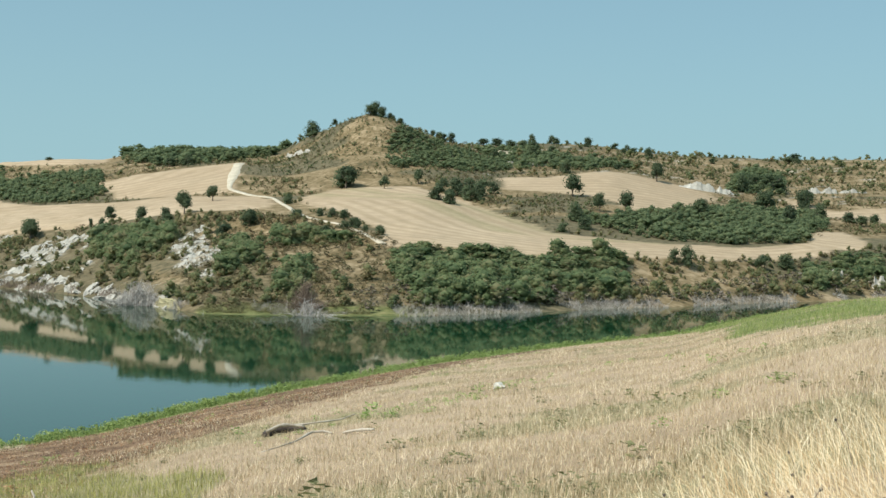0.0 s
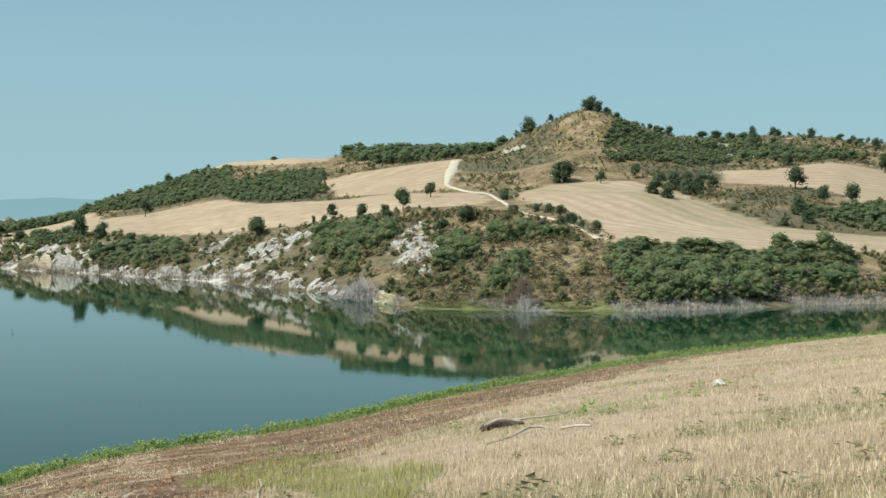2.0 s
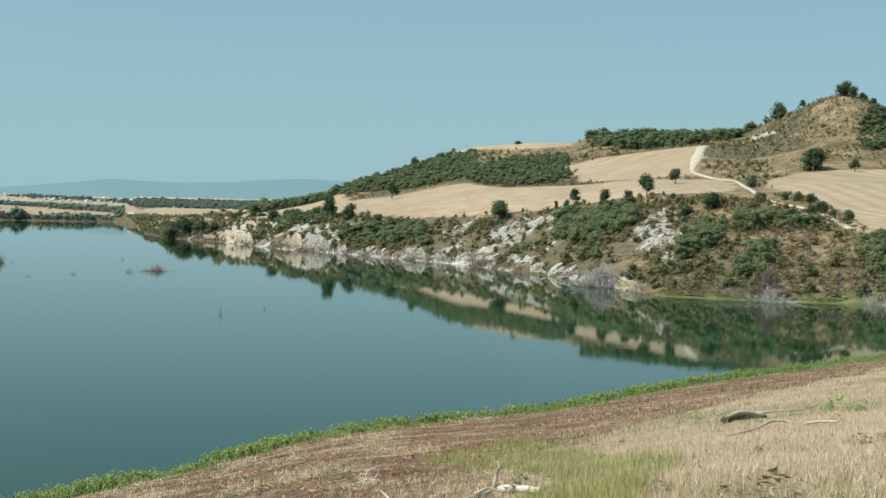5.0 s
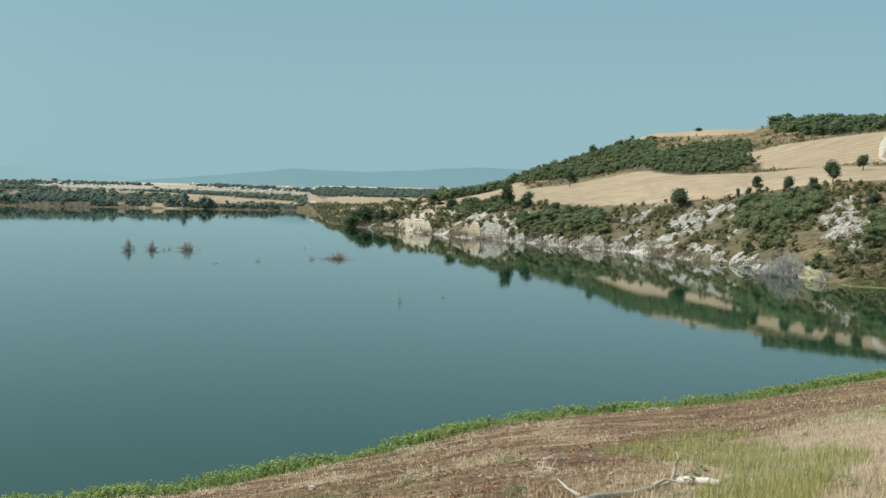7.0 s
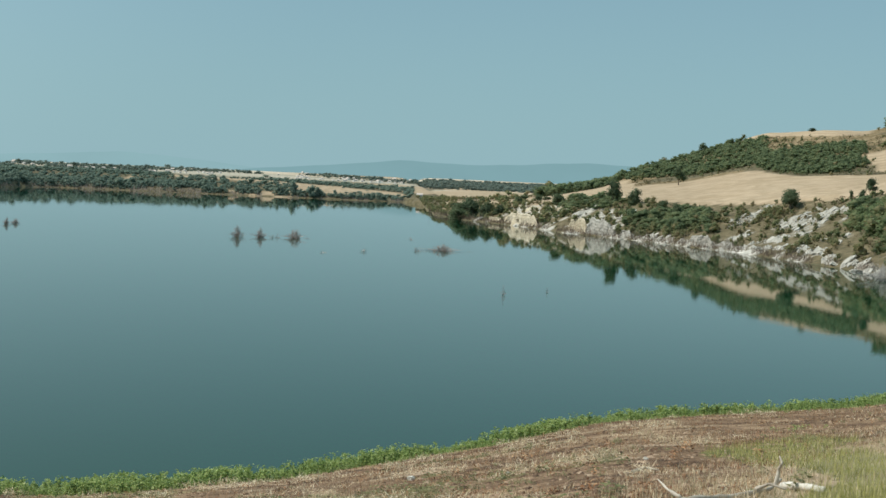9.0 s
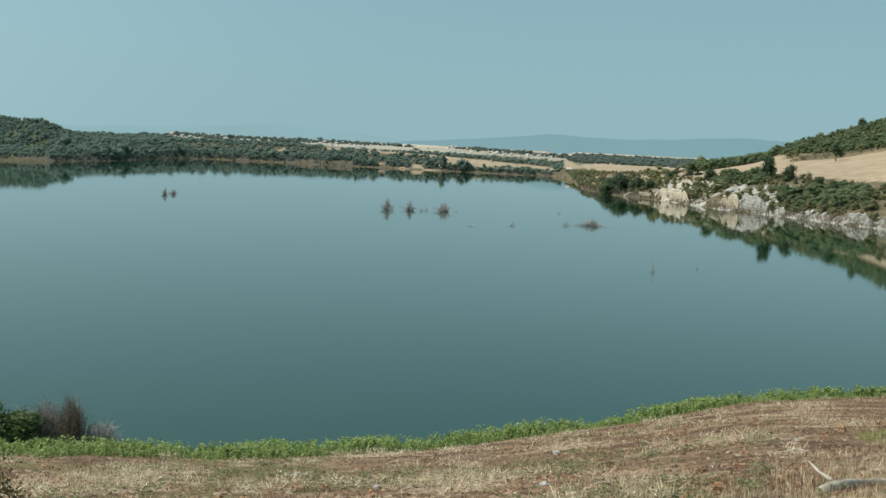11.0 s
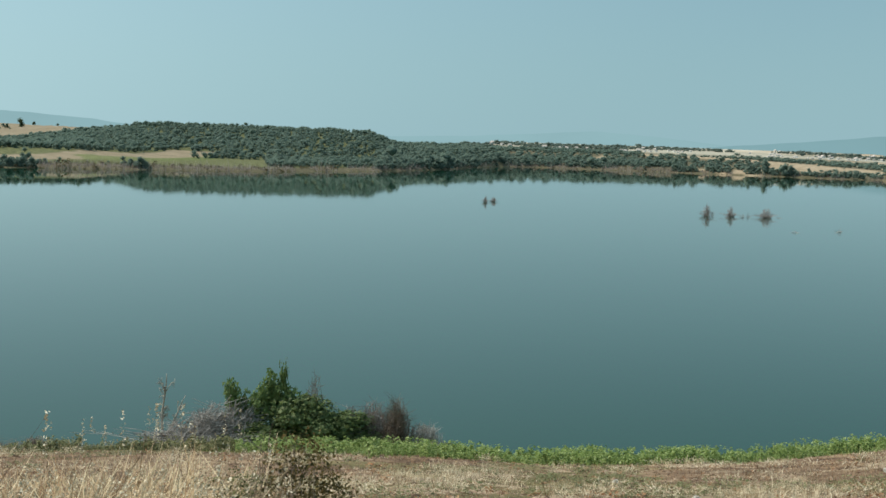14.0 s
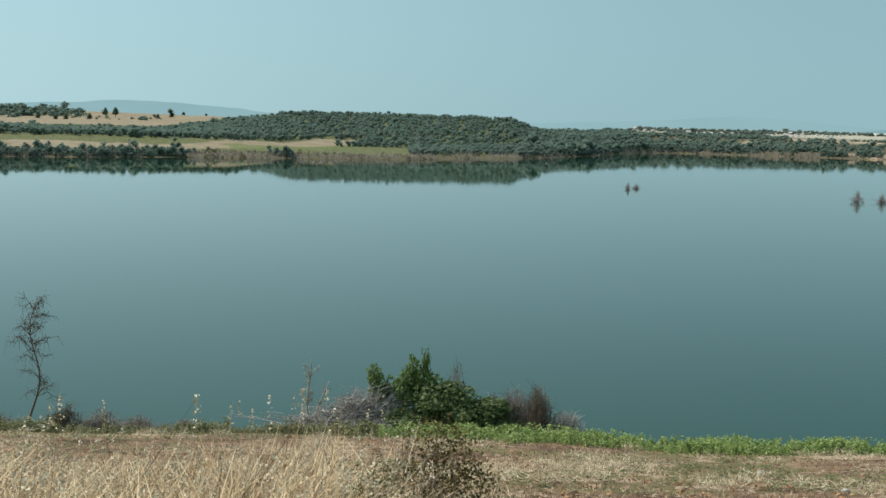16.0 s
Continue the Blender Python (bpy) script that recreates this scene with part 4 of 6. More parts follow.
x, y, az, r = shrubs(30000, -27, 24.6, 203, 560, 61, scrub_rule)
size = np.random.default_rng(62).lognormal(0.0, 0.45, len(x)) * 1.3
rim = np.interp(az, BANK[0], BANK[1]) - r
for f in ROCKS[:3]:
    size = np.where(inside(x, y, f, 6.0), size * 0.62, size)
for f in DENSE:
    size = np.where(inside(x, y, f, 3.0), size * 1.3, size)
size = np.where((rim < 26) & (az < 15), np.minimum(size * 0.66, 1.4), size)
size = np.where(inside(x, y, THICKETS[0]), size * 1.15, size)
size = np.minimum(size, 2.6)
low = (r < 420)
stuff("bank_scrub", grown(SMALL, x[low], y[low], size[low] * 1.3, size[low] * 1.15, 63), SCRUB, "dense dark green scrub on the lake bank", "shrubs", True)
high = ~low
x2, y2, _, _ = shrubs(9000, -27, 22, 560, 950, 64, scrub_rule)
s2 = np.random.default_rng(65).lognormal(0.0, 0.45, len(x2)) * 1.7 * np.where(np.hypot(x2 - 42, (y2 - 650) * 0.8) < 48, 0.5, 1.0)
x3, y3, _, _ = shrubs(2600, 20.5, 25.7, 470, 900, 60, lambda x, y, a, r: np.where(r > np.interp(a, FAR_SHORE[0], FAR_SHORE[1]) + 4, np.where(r > np.interp(a, FAR_SHORE[0], FAR_SHORE[1]) + 45, -0.1, np.where(a > 23, 0.95, 0.35)) + np.where(a > 23.4, 0.45, 0) + 0.7 * rough(x, y, 30, 59), 0) * ~inside(x, y, FIELD_TIP) * ~inside(x, y, FIELD_CAPE))
xx, yy, ss = np.r_[x[high], x2, x3], np.r_[y[high], y2, y3], np.r_[size[high] * 1.1, s2, 1.9 + 0 * x3]
stuff("hill_scrub", grown(TINY, xx, yy, ss * 1.3, ss * 1.05, 66), SCRUB, "dark green oak scrub scattered over the dry hills", "shrubs", True)
LEAN = [crown(3, 42, 0.09, 0.5, -0.1, 0, "round", 0.5, 0.92, 0.84) for k in range(8)]
MEDIUM = [crown(6, 190, 0.055, 0.5, -0.1, 0, "round", 0.6, 0.9, 0.82) for k in range(8)]
x, y, wide = [], [], []
for k, (f, each, big) in enumerate([(f, 2.9, 2.1) for f in DENSE] + [(f, 5.0, 2.0) for f in THICKETS[:3]] + [(THICKETS[3], 6.0, 3.6), (THICKETS[4], 5.0, 2.0)] + [(THICKETS[5], 18.0, 4.0)] + [(f, 14.0, 2.8) for f in CREST_WOOD]):
    g = np.random.default_rng(600 + k)
    (x0, y0), (x1, y1) = f.min(0), f.max(0)
    n = int((x1 - x0) * (y1 - y0) / each)
    px, py = g.uniform(x0, x1, n), g.uniform(y0, y1, n)
    m = inside(px, py, f, 3.0)
    for field in (FIELD_A, FIELD_B, FIELD_C, FIELD_D, FIELD_E):
        m &= ~inside(px, py, field)
    x.append(px[m]), y.append(py[m]), wide.append(np.minimum(g.lognormal(0, 0.5, int(m.sum())), 2.1) * big)
x, y, wide = np.concatenate(x), np.concatenate(y), np.concatenate(wide)
r, az = np.hypot(x, y), np.degrees(np.arctan2(-x, y))
rim = np.interp(az, BANK[0], BANK[1]) - r
tall = wide * np.where((rim > 0) & (rim < 24), 0.62, 0.95)
close = r < 330
stuff("thicket", grown(MEDIUM, x[close], y[close], wide[close] * 1.35, tall[close], 601), BANK_LEAF, "close green thicket covering the lake bank", "shrubs", True)
stuff("thicket", grown(LEAN, x[~close], y[~close], wide[~close] * 1.25, tall[~close] * 0.85, 602), HILL_LEAF, "close dark green oak thicket on the hills", "shrubs", True)
x, y, az, r = shrubs(24000, -27, 24.6, 203, 800, 67, lambda x, y, a, r: 0.85 * (scrub_rule(x, y, a, r) > 0.02) * (rough(x, y, 14, 52) > -0.15))
s = np.random.default_rng(68).lognormal(0.0, 0.35, len(x)) * 0.8
SPECKS = [crown(2, 20, 0.12, 0.5, -0.1, 0, "round", 0.6, 0.85, 0.8) for k in range(6)]


def speck_rule(x, y, az, r):
    on_peak = np.hypot(x - 42, (y - 650) * 0.8) < 60
    rm = np.interp(az, MIDDLE[0], MIDDLE[1])
    return np.where((scrub_rule(x, y, az, r) > 0.0) & ~inside(x, y, THICKETS[2], 3.0), np.where(on_peak, 0.95, np.where(r > rm - 40, 0.32 + 0.5 * rough(x, y, 12, 50), 0.15)), 0)


xs, ys, _, _ = shrubs(15000, -27, 13, 430, 830, 80, speck_rule)
ss = np.random.default_rng(81).lognormal(0.0, 0.35, len(xs)) * 0.85
stuff("hill_specks", grown(SPECKS, xs, ys, ss * 1.2, ss * 1.1, 82), SCRUB, "small dry shrubs dotted over the hill slopes", "shrubs", True)
DRY = [crown(3, 28, 0.12, 0.5, -0.1, -1) for k in range(6)]
x0, y0, az0, r0 = shrubs(2800, -5, 3.6, 205, 330, 58, lambda x, y, a, r: np.where((r > np.interp(a, FAR_SHORE[0], FAR_SHORE[1]) + 2) & (r < np.interp(a, BANK[0], BANK[1]) + 8) & ~rock_at(x, y), 0.75, 0))
x1, y1, az1, r1 = shrubs(2600, -26, -3, 205, 330, 56, lambda x, y, a, r: np.where((r > np.interp(a, FAR_SHORE[0], FAR_SHORE[1]) + 1.5) & (r < np.interp(a, FAR_SHORE[0], FAR_SHORE[1]) + 20), 0.9, 0))
s1 = np.random.default_rng(55).lognormal(0.0, 0.4, len(x1))
stuff("bank_brush", grown(DRY, x1, y1, s1 * 1.5, s1 * 1.1, 54), BANK_BRUSH, "grey brown leafless brush at the foot of the bank", "shrubs")
x, y, s = np.r_[x, x0], np.r_[y, y0], np.r_[s, np.random.default_rng(57).lognormal(0.0, 0.4, len(x0)) * 0.6]
stuff("dry_scrub", grown(DRY, x, y, s * 1.7, s, 69), DRY_SCRUB, "low brown dry scrub and thistles on the slopes", "shrubs")


def wood_rule(x, y, az, r):
    rf, rt = np.interp(az, FAR_SHORE[0], FAR_SHORE[1]), np.interp(az, TERRACE[0], TERRACE[1])
    rc = np.interp(az, CREST[0], CREST[1])
    wood = (az > 40.6 + 0.8 * rough(x, y, 70, 48)) & (r > rf + 14) & (r < np.interp(az, [54, 61], [1, 0]) * (rc + 40 - 690) + 690)
    for f in FAR_FIELDS:
        wood &= ~inside(x, y, f, 5.0)
    wood &= ~((az > 50.5) & (r < rt - 8))
    return np.where(wood, 1.0, 0.0)


x, y, az, r = (np.concatenate(v) for v in zip(shrubs(24000, 42, 75, 440, 960, 71, wood_rule), shrubs(3600, 39.6, 46, 640, 1500, 70, wood_rule)))
s = np.random.default_rng(72).lognormal(0.0, 0.22, len(x)) * np.where(az < 45.7, 1.7, 1.8)
stuff("far_wood", strew(BELT_TREES, x, y, land(x, y) - 0.3, s * 1.9, s * 0.95 + 1.3, 73), HAZED_WOOD, "dense dark green oak wood on the low hill across the lake", "forest", True)


g = np.random.default_rng(701)
x, y, s = [], [], []
for f, each, tall in ((knots("-975 416; -1002 454; -960 462; -861 426; -787 388; -799 362; -750 320"), 60.0, 3.0), (knots("-822 413; -807 435; -824 470; -768 422; -760 395; -770 385"), 120.0, 1.7)):
    (x0, y0), (x1, y1) = f.min(0), f.max(0)
    n = int((x1 - x0) * (y1 - y0) / each)
    px, py = g.uniform(x0, x1, n), g.uniform(y0, y1, n)
    m = inside(px, py, f, 6.0)
    x.append(px[m]), y.append(py[m]), s.append(g.lognormal(0, 0.3, int(m.sum())) * tall)
x, y, s = np.concatenate(x), np.concatenate(y), np.concatenate(s)
stuff("far_copse", strew(FAR_TREES, x, y, land(x, y) - 0.3, s * 1.9, s * 1.2, 702), HAZED_WOOD, "dark copse and hedges on the far dry fields", "trees", True)
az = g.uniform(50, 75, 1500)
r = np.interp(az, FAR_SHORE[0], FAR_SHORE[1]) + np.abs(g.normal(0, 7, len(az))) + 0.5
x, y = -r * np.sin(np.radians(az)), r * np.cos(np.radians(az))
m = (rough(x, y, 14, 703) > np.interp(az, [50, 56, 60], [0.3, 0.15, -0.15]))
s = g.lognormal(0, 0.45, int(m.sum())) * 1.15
stuff("far_shore_bushes", strew(FAR_TREES, x[m], y[m], land(x[m], y[m]) - 0.2, s * 1.5, s * 1.5, 704), HAZED_WOOD, "dark bushes along the far waterline", "shrubs", True)
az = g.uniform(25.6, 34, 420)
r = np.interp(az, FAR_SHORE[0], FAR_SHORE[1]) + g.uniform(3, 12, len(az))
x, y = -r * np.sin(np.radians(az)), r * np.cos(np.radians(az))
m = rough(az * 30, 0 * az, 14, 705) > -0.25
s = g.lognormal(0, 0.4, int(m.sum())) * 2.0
stuff("shore_tree_row", strew(FAR_TREES, x[m], y[m], land(x[m], y[m]) - 0.2, s * 1.3, s * 1.5, 706), HAZED_WOOD, "row of small dark trees along the far shore", "trees", True)


def belt_rule(x, y, az, r):
    rf = np.interp(az, FAR_SHORE[0], FAR_SHORE[1])
    band = np.where((r < 1450) & (az > 24.8), np.where(az > 29, 0.9, 0.75), 0.85 * (rough(x * 0.35, y + 0.6 * x, 150, 74, 2) > 0.36))
    band = np.where((r < rf + 30) & (az > 33), 0.9, band)
    band = np.where((az < 25.2) & (r < 1880), 0.01, np.where((az < 25.2) & (r > 2650), 0.1, np.where(az < 25.2, 0.85, band)))
    for f in FAR_FIELDS:
        band = np.where(inside(x, y, f), 0.03, band)
    row = (az > 27.4) & (az < 33.8) & (r > rf + 7) & (r < rf + 17)
    return np.where(row, 0.8, np.where(r > rf + 8, band, 0))


g = np.random.default_rng(721)
az = g.uniform(33.5, 46, 2300)
r = np.interp(az, FAR_SHORE[0], FAR_SHORE[1]) + 3 + np.abs(g.normal(0, 34, len(az)))
x, y = -r * np.sin(np.radians(az)), r * np.cos(np.radians(az))
m = rough(x, y, 16, 722) > -0.32
s = g.lognormal(0, 0.35, int(m.sum())) * np.where((az[m] > 43) & (az[m] < 45.2) & (rough(x[m], y[m], 20, 723) > 0), 2.6, 1.7)
stuff("shore_wood", strew(FAR_TREES, x[m], y[m], land(x[m], y[m]) - 0.2, s * 1.7, s * 1.35, 724), HAZED_WOOD, "dark scrub wood reaching down to the far shore", "trees", True)
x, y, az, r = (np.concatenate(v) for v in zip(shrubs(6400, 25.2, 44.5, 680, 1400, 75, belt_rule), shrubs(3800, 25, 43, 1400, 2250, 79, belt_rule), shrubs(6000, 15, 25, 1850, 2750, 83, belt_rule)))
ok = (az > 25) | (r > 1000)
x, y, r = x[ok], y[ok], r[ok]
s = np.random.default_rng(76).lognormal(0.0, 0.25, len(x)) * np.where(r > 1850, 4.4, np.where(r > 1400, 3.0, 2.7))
# both belt colours carry painted haze, the farther one in its own colour
for side, leaf, label in ((r < 1400, HAZED_WOOD, "dark tree belts and hedges between far fields"), (r >= 1400, HAZED_LEAF, "pale hazy tree belts on the far plain")):
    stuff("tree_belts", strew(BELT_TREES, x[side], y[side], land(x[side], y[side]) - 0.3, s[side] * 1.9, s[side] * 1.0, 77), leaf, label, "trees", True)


def fringe(count, az0, az1, back, front, tall, seed, lean=0.35):
    """Thin upright dead stems that stand along the far waterline."""
    g = np.random.default_rng(seed)
    az = g.uniform(az0, az1, count)
    r = np.interp(az, FAR_SHORE[0], FAR_SHORE[1]) + g.uniform(-front, back, count)
    x, y = -r * np.sin(np.radians(az)), r * np.cos(np.radians(az))
    keep = rough(x, y, 12, seed) > -0.25
    x, y, r = x[keep], y[keep], r[keep]
    n = len(x)
    z = np.maximum(land(x, y), -0.1)
    h, w = tall * g.lognormal(0, 0.5, n), r / 2400 * 0.36
    lx, ly = g.normal(0, lean, n) * h, g.normal(0, lean, n) * h
    t = g.uniform(0, 3.14, n)
    ux, uy = np.cos(t) * w, np.sin(t) * w
    co = np.stack([np.stack([x - ux, y - uy, z], -1), np.stack([x + ux, y + uy, z], -1), np.stack([x + lx, y + ly, z + h], -1)], 1).reshape(-1, 3)
    return co, np.arange(3 * n).reshape(-1, 3)


stuff("shore_reeds", fringe(17000, -25, 6.5, 5, 1.5, 0.5, 81, 0.6), GREY_STEMS, "grey dead reeds and twigs standing along the waterline", "reeds")
stuff("shore_reeds", fringe(4500, 6.5, 24.5, 4, 1.0, 1.3, 82), BROWN_STEMS, "brown and grey dead brush at the foot of the cliffs", "reeds")
stuff("shore_reeds", fringe(10000, 25.5, 75, 9, 1.0, 1.1, 83, 0.2), ROSY, "reddish brown dead brush along the far shore", "reeds")
g = np.random.default_rng(84)
az = g.uniform(25.6, 74, 1300)
r = np.interp(az, FAR_SHORE[0], FAR_SHORE[1]) + g.uniform(-1, 22, 1300)
x, y = -r * np.sin(np.radians(az)), r * np.cos(np.radians(az))
keep = rough(x, y, 40, 85) > -0.2
x, y = x[keep], y[keep]
s = g.lognormal(0, 0.3, len(x)) * 0.85
stuff("far_shore_brush", strew(DRY, x, y, np.maximum(land(x, y), 0) - 0.1, s * 1.6, s, 86), DRY_SCRUB, "brown dry brush along the far shore", "shrubs")
az = g.uniform(-4, 4, 1800)
r = np.interp(az, FAR_SHORE[0], FAR_SHORE[1]) + g.uniform(0.5, 10, 1800)
x, y = -r * np.sin(np.radians(az)), r * np.cos(np.radians(az))
keep = inside(x, y, GREEN_FOOT, 3.0) & (rough(x, y, 5, 87) > -0.3)
x, y = x[keep], y[keep]
s = g.uniform(0.25, 0.6, len(x))
TUFTS = [leaves(np.stack([g.normal(0, 0.22, 34), g.normal(0, 0.22, 34), g.uniform(0.05, 0.95, 34)], -1), np.tile([0.0, 0.0, 1.0], (34, 1)), 0.10, 0.9) for k in range(8)]
stuff("bank_grass", strew(TUFTS, x, y, land(x, y) - 0.05, s * 1.8, s, 88), PALE_WEED, "green grass at the foot of the brown knoll", "grass")


# ---- pale rock of the cliffs ----
def boulder(seed, flat):
    g = np.random.default_rng(seed)
    co, f = ball(2)
    co = np.sign(co) * np.abs(co) ** 0.7
    for _ in range(7):
        n = g.normal(0, 1, 3)
        n /= np.linalg.norm(n)
        cut = g.uniform(0.55, 0.9)
        d = co @ n
        co = co - np.where(d > cut, d - cut, 0)[:, None] * n
    co = co * (1 + 0.10 * g.normal(0, 1, (len(co), 1))) * np.array([1, 1, flat])
    return mesh_of("rock", co, f)


BOULDERS = [boulder(k, 0.55 + 0.12 * (k % 3)) for k in range(7)]
OCHRE_BOULDERS = [boulder(20 + k, 0.5) for k in range(4)]
for me in BOULDERS:
    me.materials.append(CHALK)
for me in OCHRE_BOULDERS:
    me.materials.append(OCHRE)


def outcrop(outline, count, seed, size, meshes, label, rule=None):
    g = np.random.default_rng(seed)
    (x0, y0), (x1, y1) = outline.min(0), outline.max(0)
    ob = tagged(new("rock_outcrop"), label, "rocks")
    cx, cy = outline.mean(0)
    cx, cy, scale = (float(v) for v in place(cx, cy))
    ob.location = (cx, cy, float(land(cx, cy)))
    made = 0
    for _ in range(count * 12):
        x, y = g.uniform(x0, x1), g.uniform(y0, y1)
        if made >= count:
            break
        xa, ya = np.array([x]), np.array([y])
        if not inside(xa, ya, outline, 6.0)[0] or (rule is not None and not rule(xa, ya)[0]):
            continue
        x, y, scale = (float(v) for v in place(x, y))
        s = scale * size * min(1.8, g.lognormal(0, 0.4))
        stone = piece("rock", meshes[int(g.integers(len(meshes)))], None, ob)
        turn = 72 + g.normal(0, 16)
        c, d = math.cos(radians(turn)), math.sin(radians(turn))
        rise = math.degrees(math.atan2(float(land(x + 1.5 * c, y + 1.5 * d)) - float(land(x - 1.5 * c, y - 1.5 * d)), 3.0))
        stone.matrix_local = (pose(x - cx, y - cy, float(land(x, y)) - ob.location.z - 0.1 * s, g.normal(0, 14), -rise - 6 + g.normal(0, 9), turn)
                              @ Matrix.Diagonal((s * g.uniform(1.0, 2.5), s * g.uniform(0.55, 1.0), s * g.uniform(0.55, 0.95), 1)))
        made += 1
    return ob


for k, f in enumerate(ROCKS):
    outcrop(f, (250, 280, 160, 30, 30)[k], 90 + k, (0.42, 0.46, 0.46, 1.0, 1.0)[k], BOULDERS if k < 4 else OCHRE_BOULDERS,
            "broken white limestone showing through the scrub bank" if k < 4 else "ochre and cream limestone cliff at the water", rock_at)


def ledge(x0, y0, x1, y1, high, seed, material, label):
    """A crumbling rock step on a slope, broken into buttresses, closed behind."""
    n = 56
    s = np.linspace(0, 1, n)
    x, y, scale = place(x0 + (x1 - x0) * s, y0 + (y1 - y0) * s)
    bx, by = x / np.hypot(x, y), y / np.hypot(x, y)
    edge = np.clip(np.minimum(s, 1 - s) * 9, 0.05, 1) ** 0.5
    top = high * scale * edge * np.clip(0.62 + 0.9 * rough(s * 9, 0 * s + seed, 1.0, seed, 4), 0.05, 1.1)
    rows = []
    for k, v in enumerate(np.linspace(0, 1, 7)):
        out = 0.9 * high * scale * v + 0.35 * scale * rough(s * 40, 0 * s + 0.9 * k, 2.4, seed + 2, 3)
        rows.append((x + bx * out, y + by * out, land(x, y) - 0.5 + (top + 0.5) * v))
    for back, drop in ((1.5, 0.1), (5.0, 1.5)):
        ox, oy = rows[6][0] + bx * back, rows[6][1] + by * back
        rows.append((ox, oy, np.maximum(rows[6][2] - drop, land(ox, oy) - 0.4)))
    px, py, pz = (np.array([row[k] for row in rows]) for k in range(3))
    cx, cy, cz = float(x[n // 2]), float(y[n // 2]), float(land(x[n // 2], y[n // 2]))
    me = grid_mesh("rock_ledge", px - cx, py - cy, pz - cz)
    me.polygons.foreach_set("use_smooth", np.zeros(len(me.polygons), bool))
    ob = tagged(piece("rock_ledge", me, material), label, "cliff", "rock ledges on the hills")
    ob.location = (cx, cy, cz)


for k, (x0, y0, x1, y1, high, material) in enumerate(((170, 573, 196, 566, 3.4, CHALK), (236, 604, 266, 600, 3.2, CHALK), (99, 724, 136, 744, 3.2, OCHRE), (2, 700, 15, 640, 2.6, CHALK),
                                                      (117, 283, 123, 281, 2.6, CHALK), (125, 279, 131, 279, 2.8, CHALK), (106, 655, 128, 648, 2.0, GREY_ROCK))):
    ledge(x0, y0, x1, y1, high, 200 + k, material, "crumbling white limestone ledge on the dry slope" if material is not OCHRE else "cream limestone ledge under hilltop trees")


def cliff(az0, az1, back, high, seed, material, label):
    """A steep broken rock face over the water, stepped in beds, closed behind."""
    g = np.random.default_rng(seed)
    n = 110
    s = np.linspace(0, 1, n)
    jag = 0.3 if material is GREY_ROCK else 0.16
    along = s * abs(az1 - az0) * 8
    az = az0 + (az1 - az0) * s
    edge = np.clip(np.minimum(s, 1 - s) * 5, 0, 1) ** 0.6
    top = high * edge * (0.9 + jag * rough(along, s * 0 + seed, 2.6, seed, 4) + 0.1 * np.round(1.5 * rough(along, s * 0 - seed, 0.9, seed + 1, 2)))
    rf = np.interp(az, FAR_SHORE[0], FAR_SHORE[1]) + back
    rows_r, rows_z = [], []
    for k, v in enumerate(np.linspace(0, 1, 19)):
        beds = 0.55 * rough(along, s * 0 + 0.45 * k, 1.1, seed + 3, 4) + 0.5 * np.round(2 * rough(along * 0.6, s * 0 + 0.9 * (k // 3), 1.3, seed + 5, 2)) * 0.5
        lean = 0.2 * v + 0.5 * (np.floor(v * 4) / 4 if material is OCHRE else v)
        rows_r.append(rf + high * 0.75 * lean + beds + 0.3 * (k % 3 == 0)), rows_z.append(-0.4 + (top + 0.4) * v + 0.12 * rough(along, s * 0 + k, 1.5, seed + 6, 2) * (k > 0))
    for add, drop in ((2.2, 0.1), (5.0, 1.2)):
        rows_r.append(rows_r[18] + add), rows_z.append(top - drop)
    rr, zz = np.array(rows_r), np.array(rows_z)
    a = np.radians(az)[None, :]
    x, y = -rr * np.sin(a), rr * np.cos(a)
    cx, cy = float(x[0, n // 2]), float(y[0, n // 2])
    me = grid_mesh("rock_cliff", x - cx, y - cy, zz)
    ob = tagged(piece("rock_cliff", me, material), label, "cliff")
    ob.location = (cx, cy, 0)


YELLOW = mottled("yellow_marl", (0.22, 0.20, 0.11), (0.34, 0.31, 0.18), (0.44, 0.40, 0.25), scale=0.5, island=0.05, relief=0.08)
for az0, az1, back, high, material, label in (
        (21.35, 19.9, 2.0, 4.6, OCHRE, "cream and ochre limestone cliff at the water"), (22.1, 21.4, 3.0, 2.2, OCHRE, "cream and ochre limestone cliff at the water"), (18.75, 17.85, 3.0, 4.2, OCHRE, "small cream limestone cliff among shrubs"),
        (18.0, 16.75, 1.0, 4.8, GREY_ROCK, "leaning grey limestone slab above the water"), (16.6, 16.05, 1.0, 2.4, GREY_ROCK, "low grey limestone face at the waterline"),
        (4.95, 3.9, -1.0, 1.7, YELLOW, "pale yellow eroded bank at the waterline"), (13.85, 12.75, 1.0, 3.2, GREY_ROCK, "sloping grey limestone slab at the waterline")):
    cliff(az0, az1, back, high, int(az0 * 10), material, label)


def shore_line_outline(az0, az1, back):
    a = np.arange(az0, az1, 0.4)
    r = np.interp(a, FAR_SHORE[0], FAR_SHORE[1])
    rr, aa = np.r_[r - 0.8, (r + back)[::-1]], np.radians(np.r_[a, a[::-1]])
    return np.stack([-rr * np.sin(aa), rr * np.cos(aa)], -1)


for k, (a0, a1, n) in enumerate(((4.2, 8, 60), (8, 12, 80), (12, 17, 70), (17, 23, 50))):
    outcrop(shore_line_outline(a0, a1, 6.0), n, 110 + k, 0.72, BOULDERS, "grey and white boulders along the cliff foot")


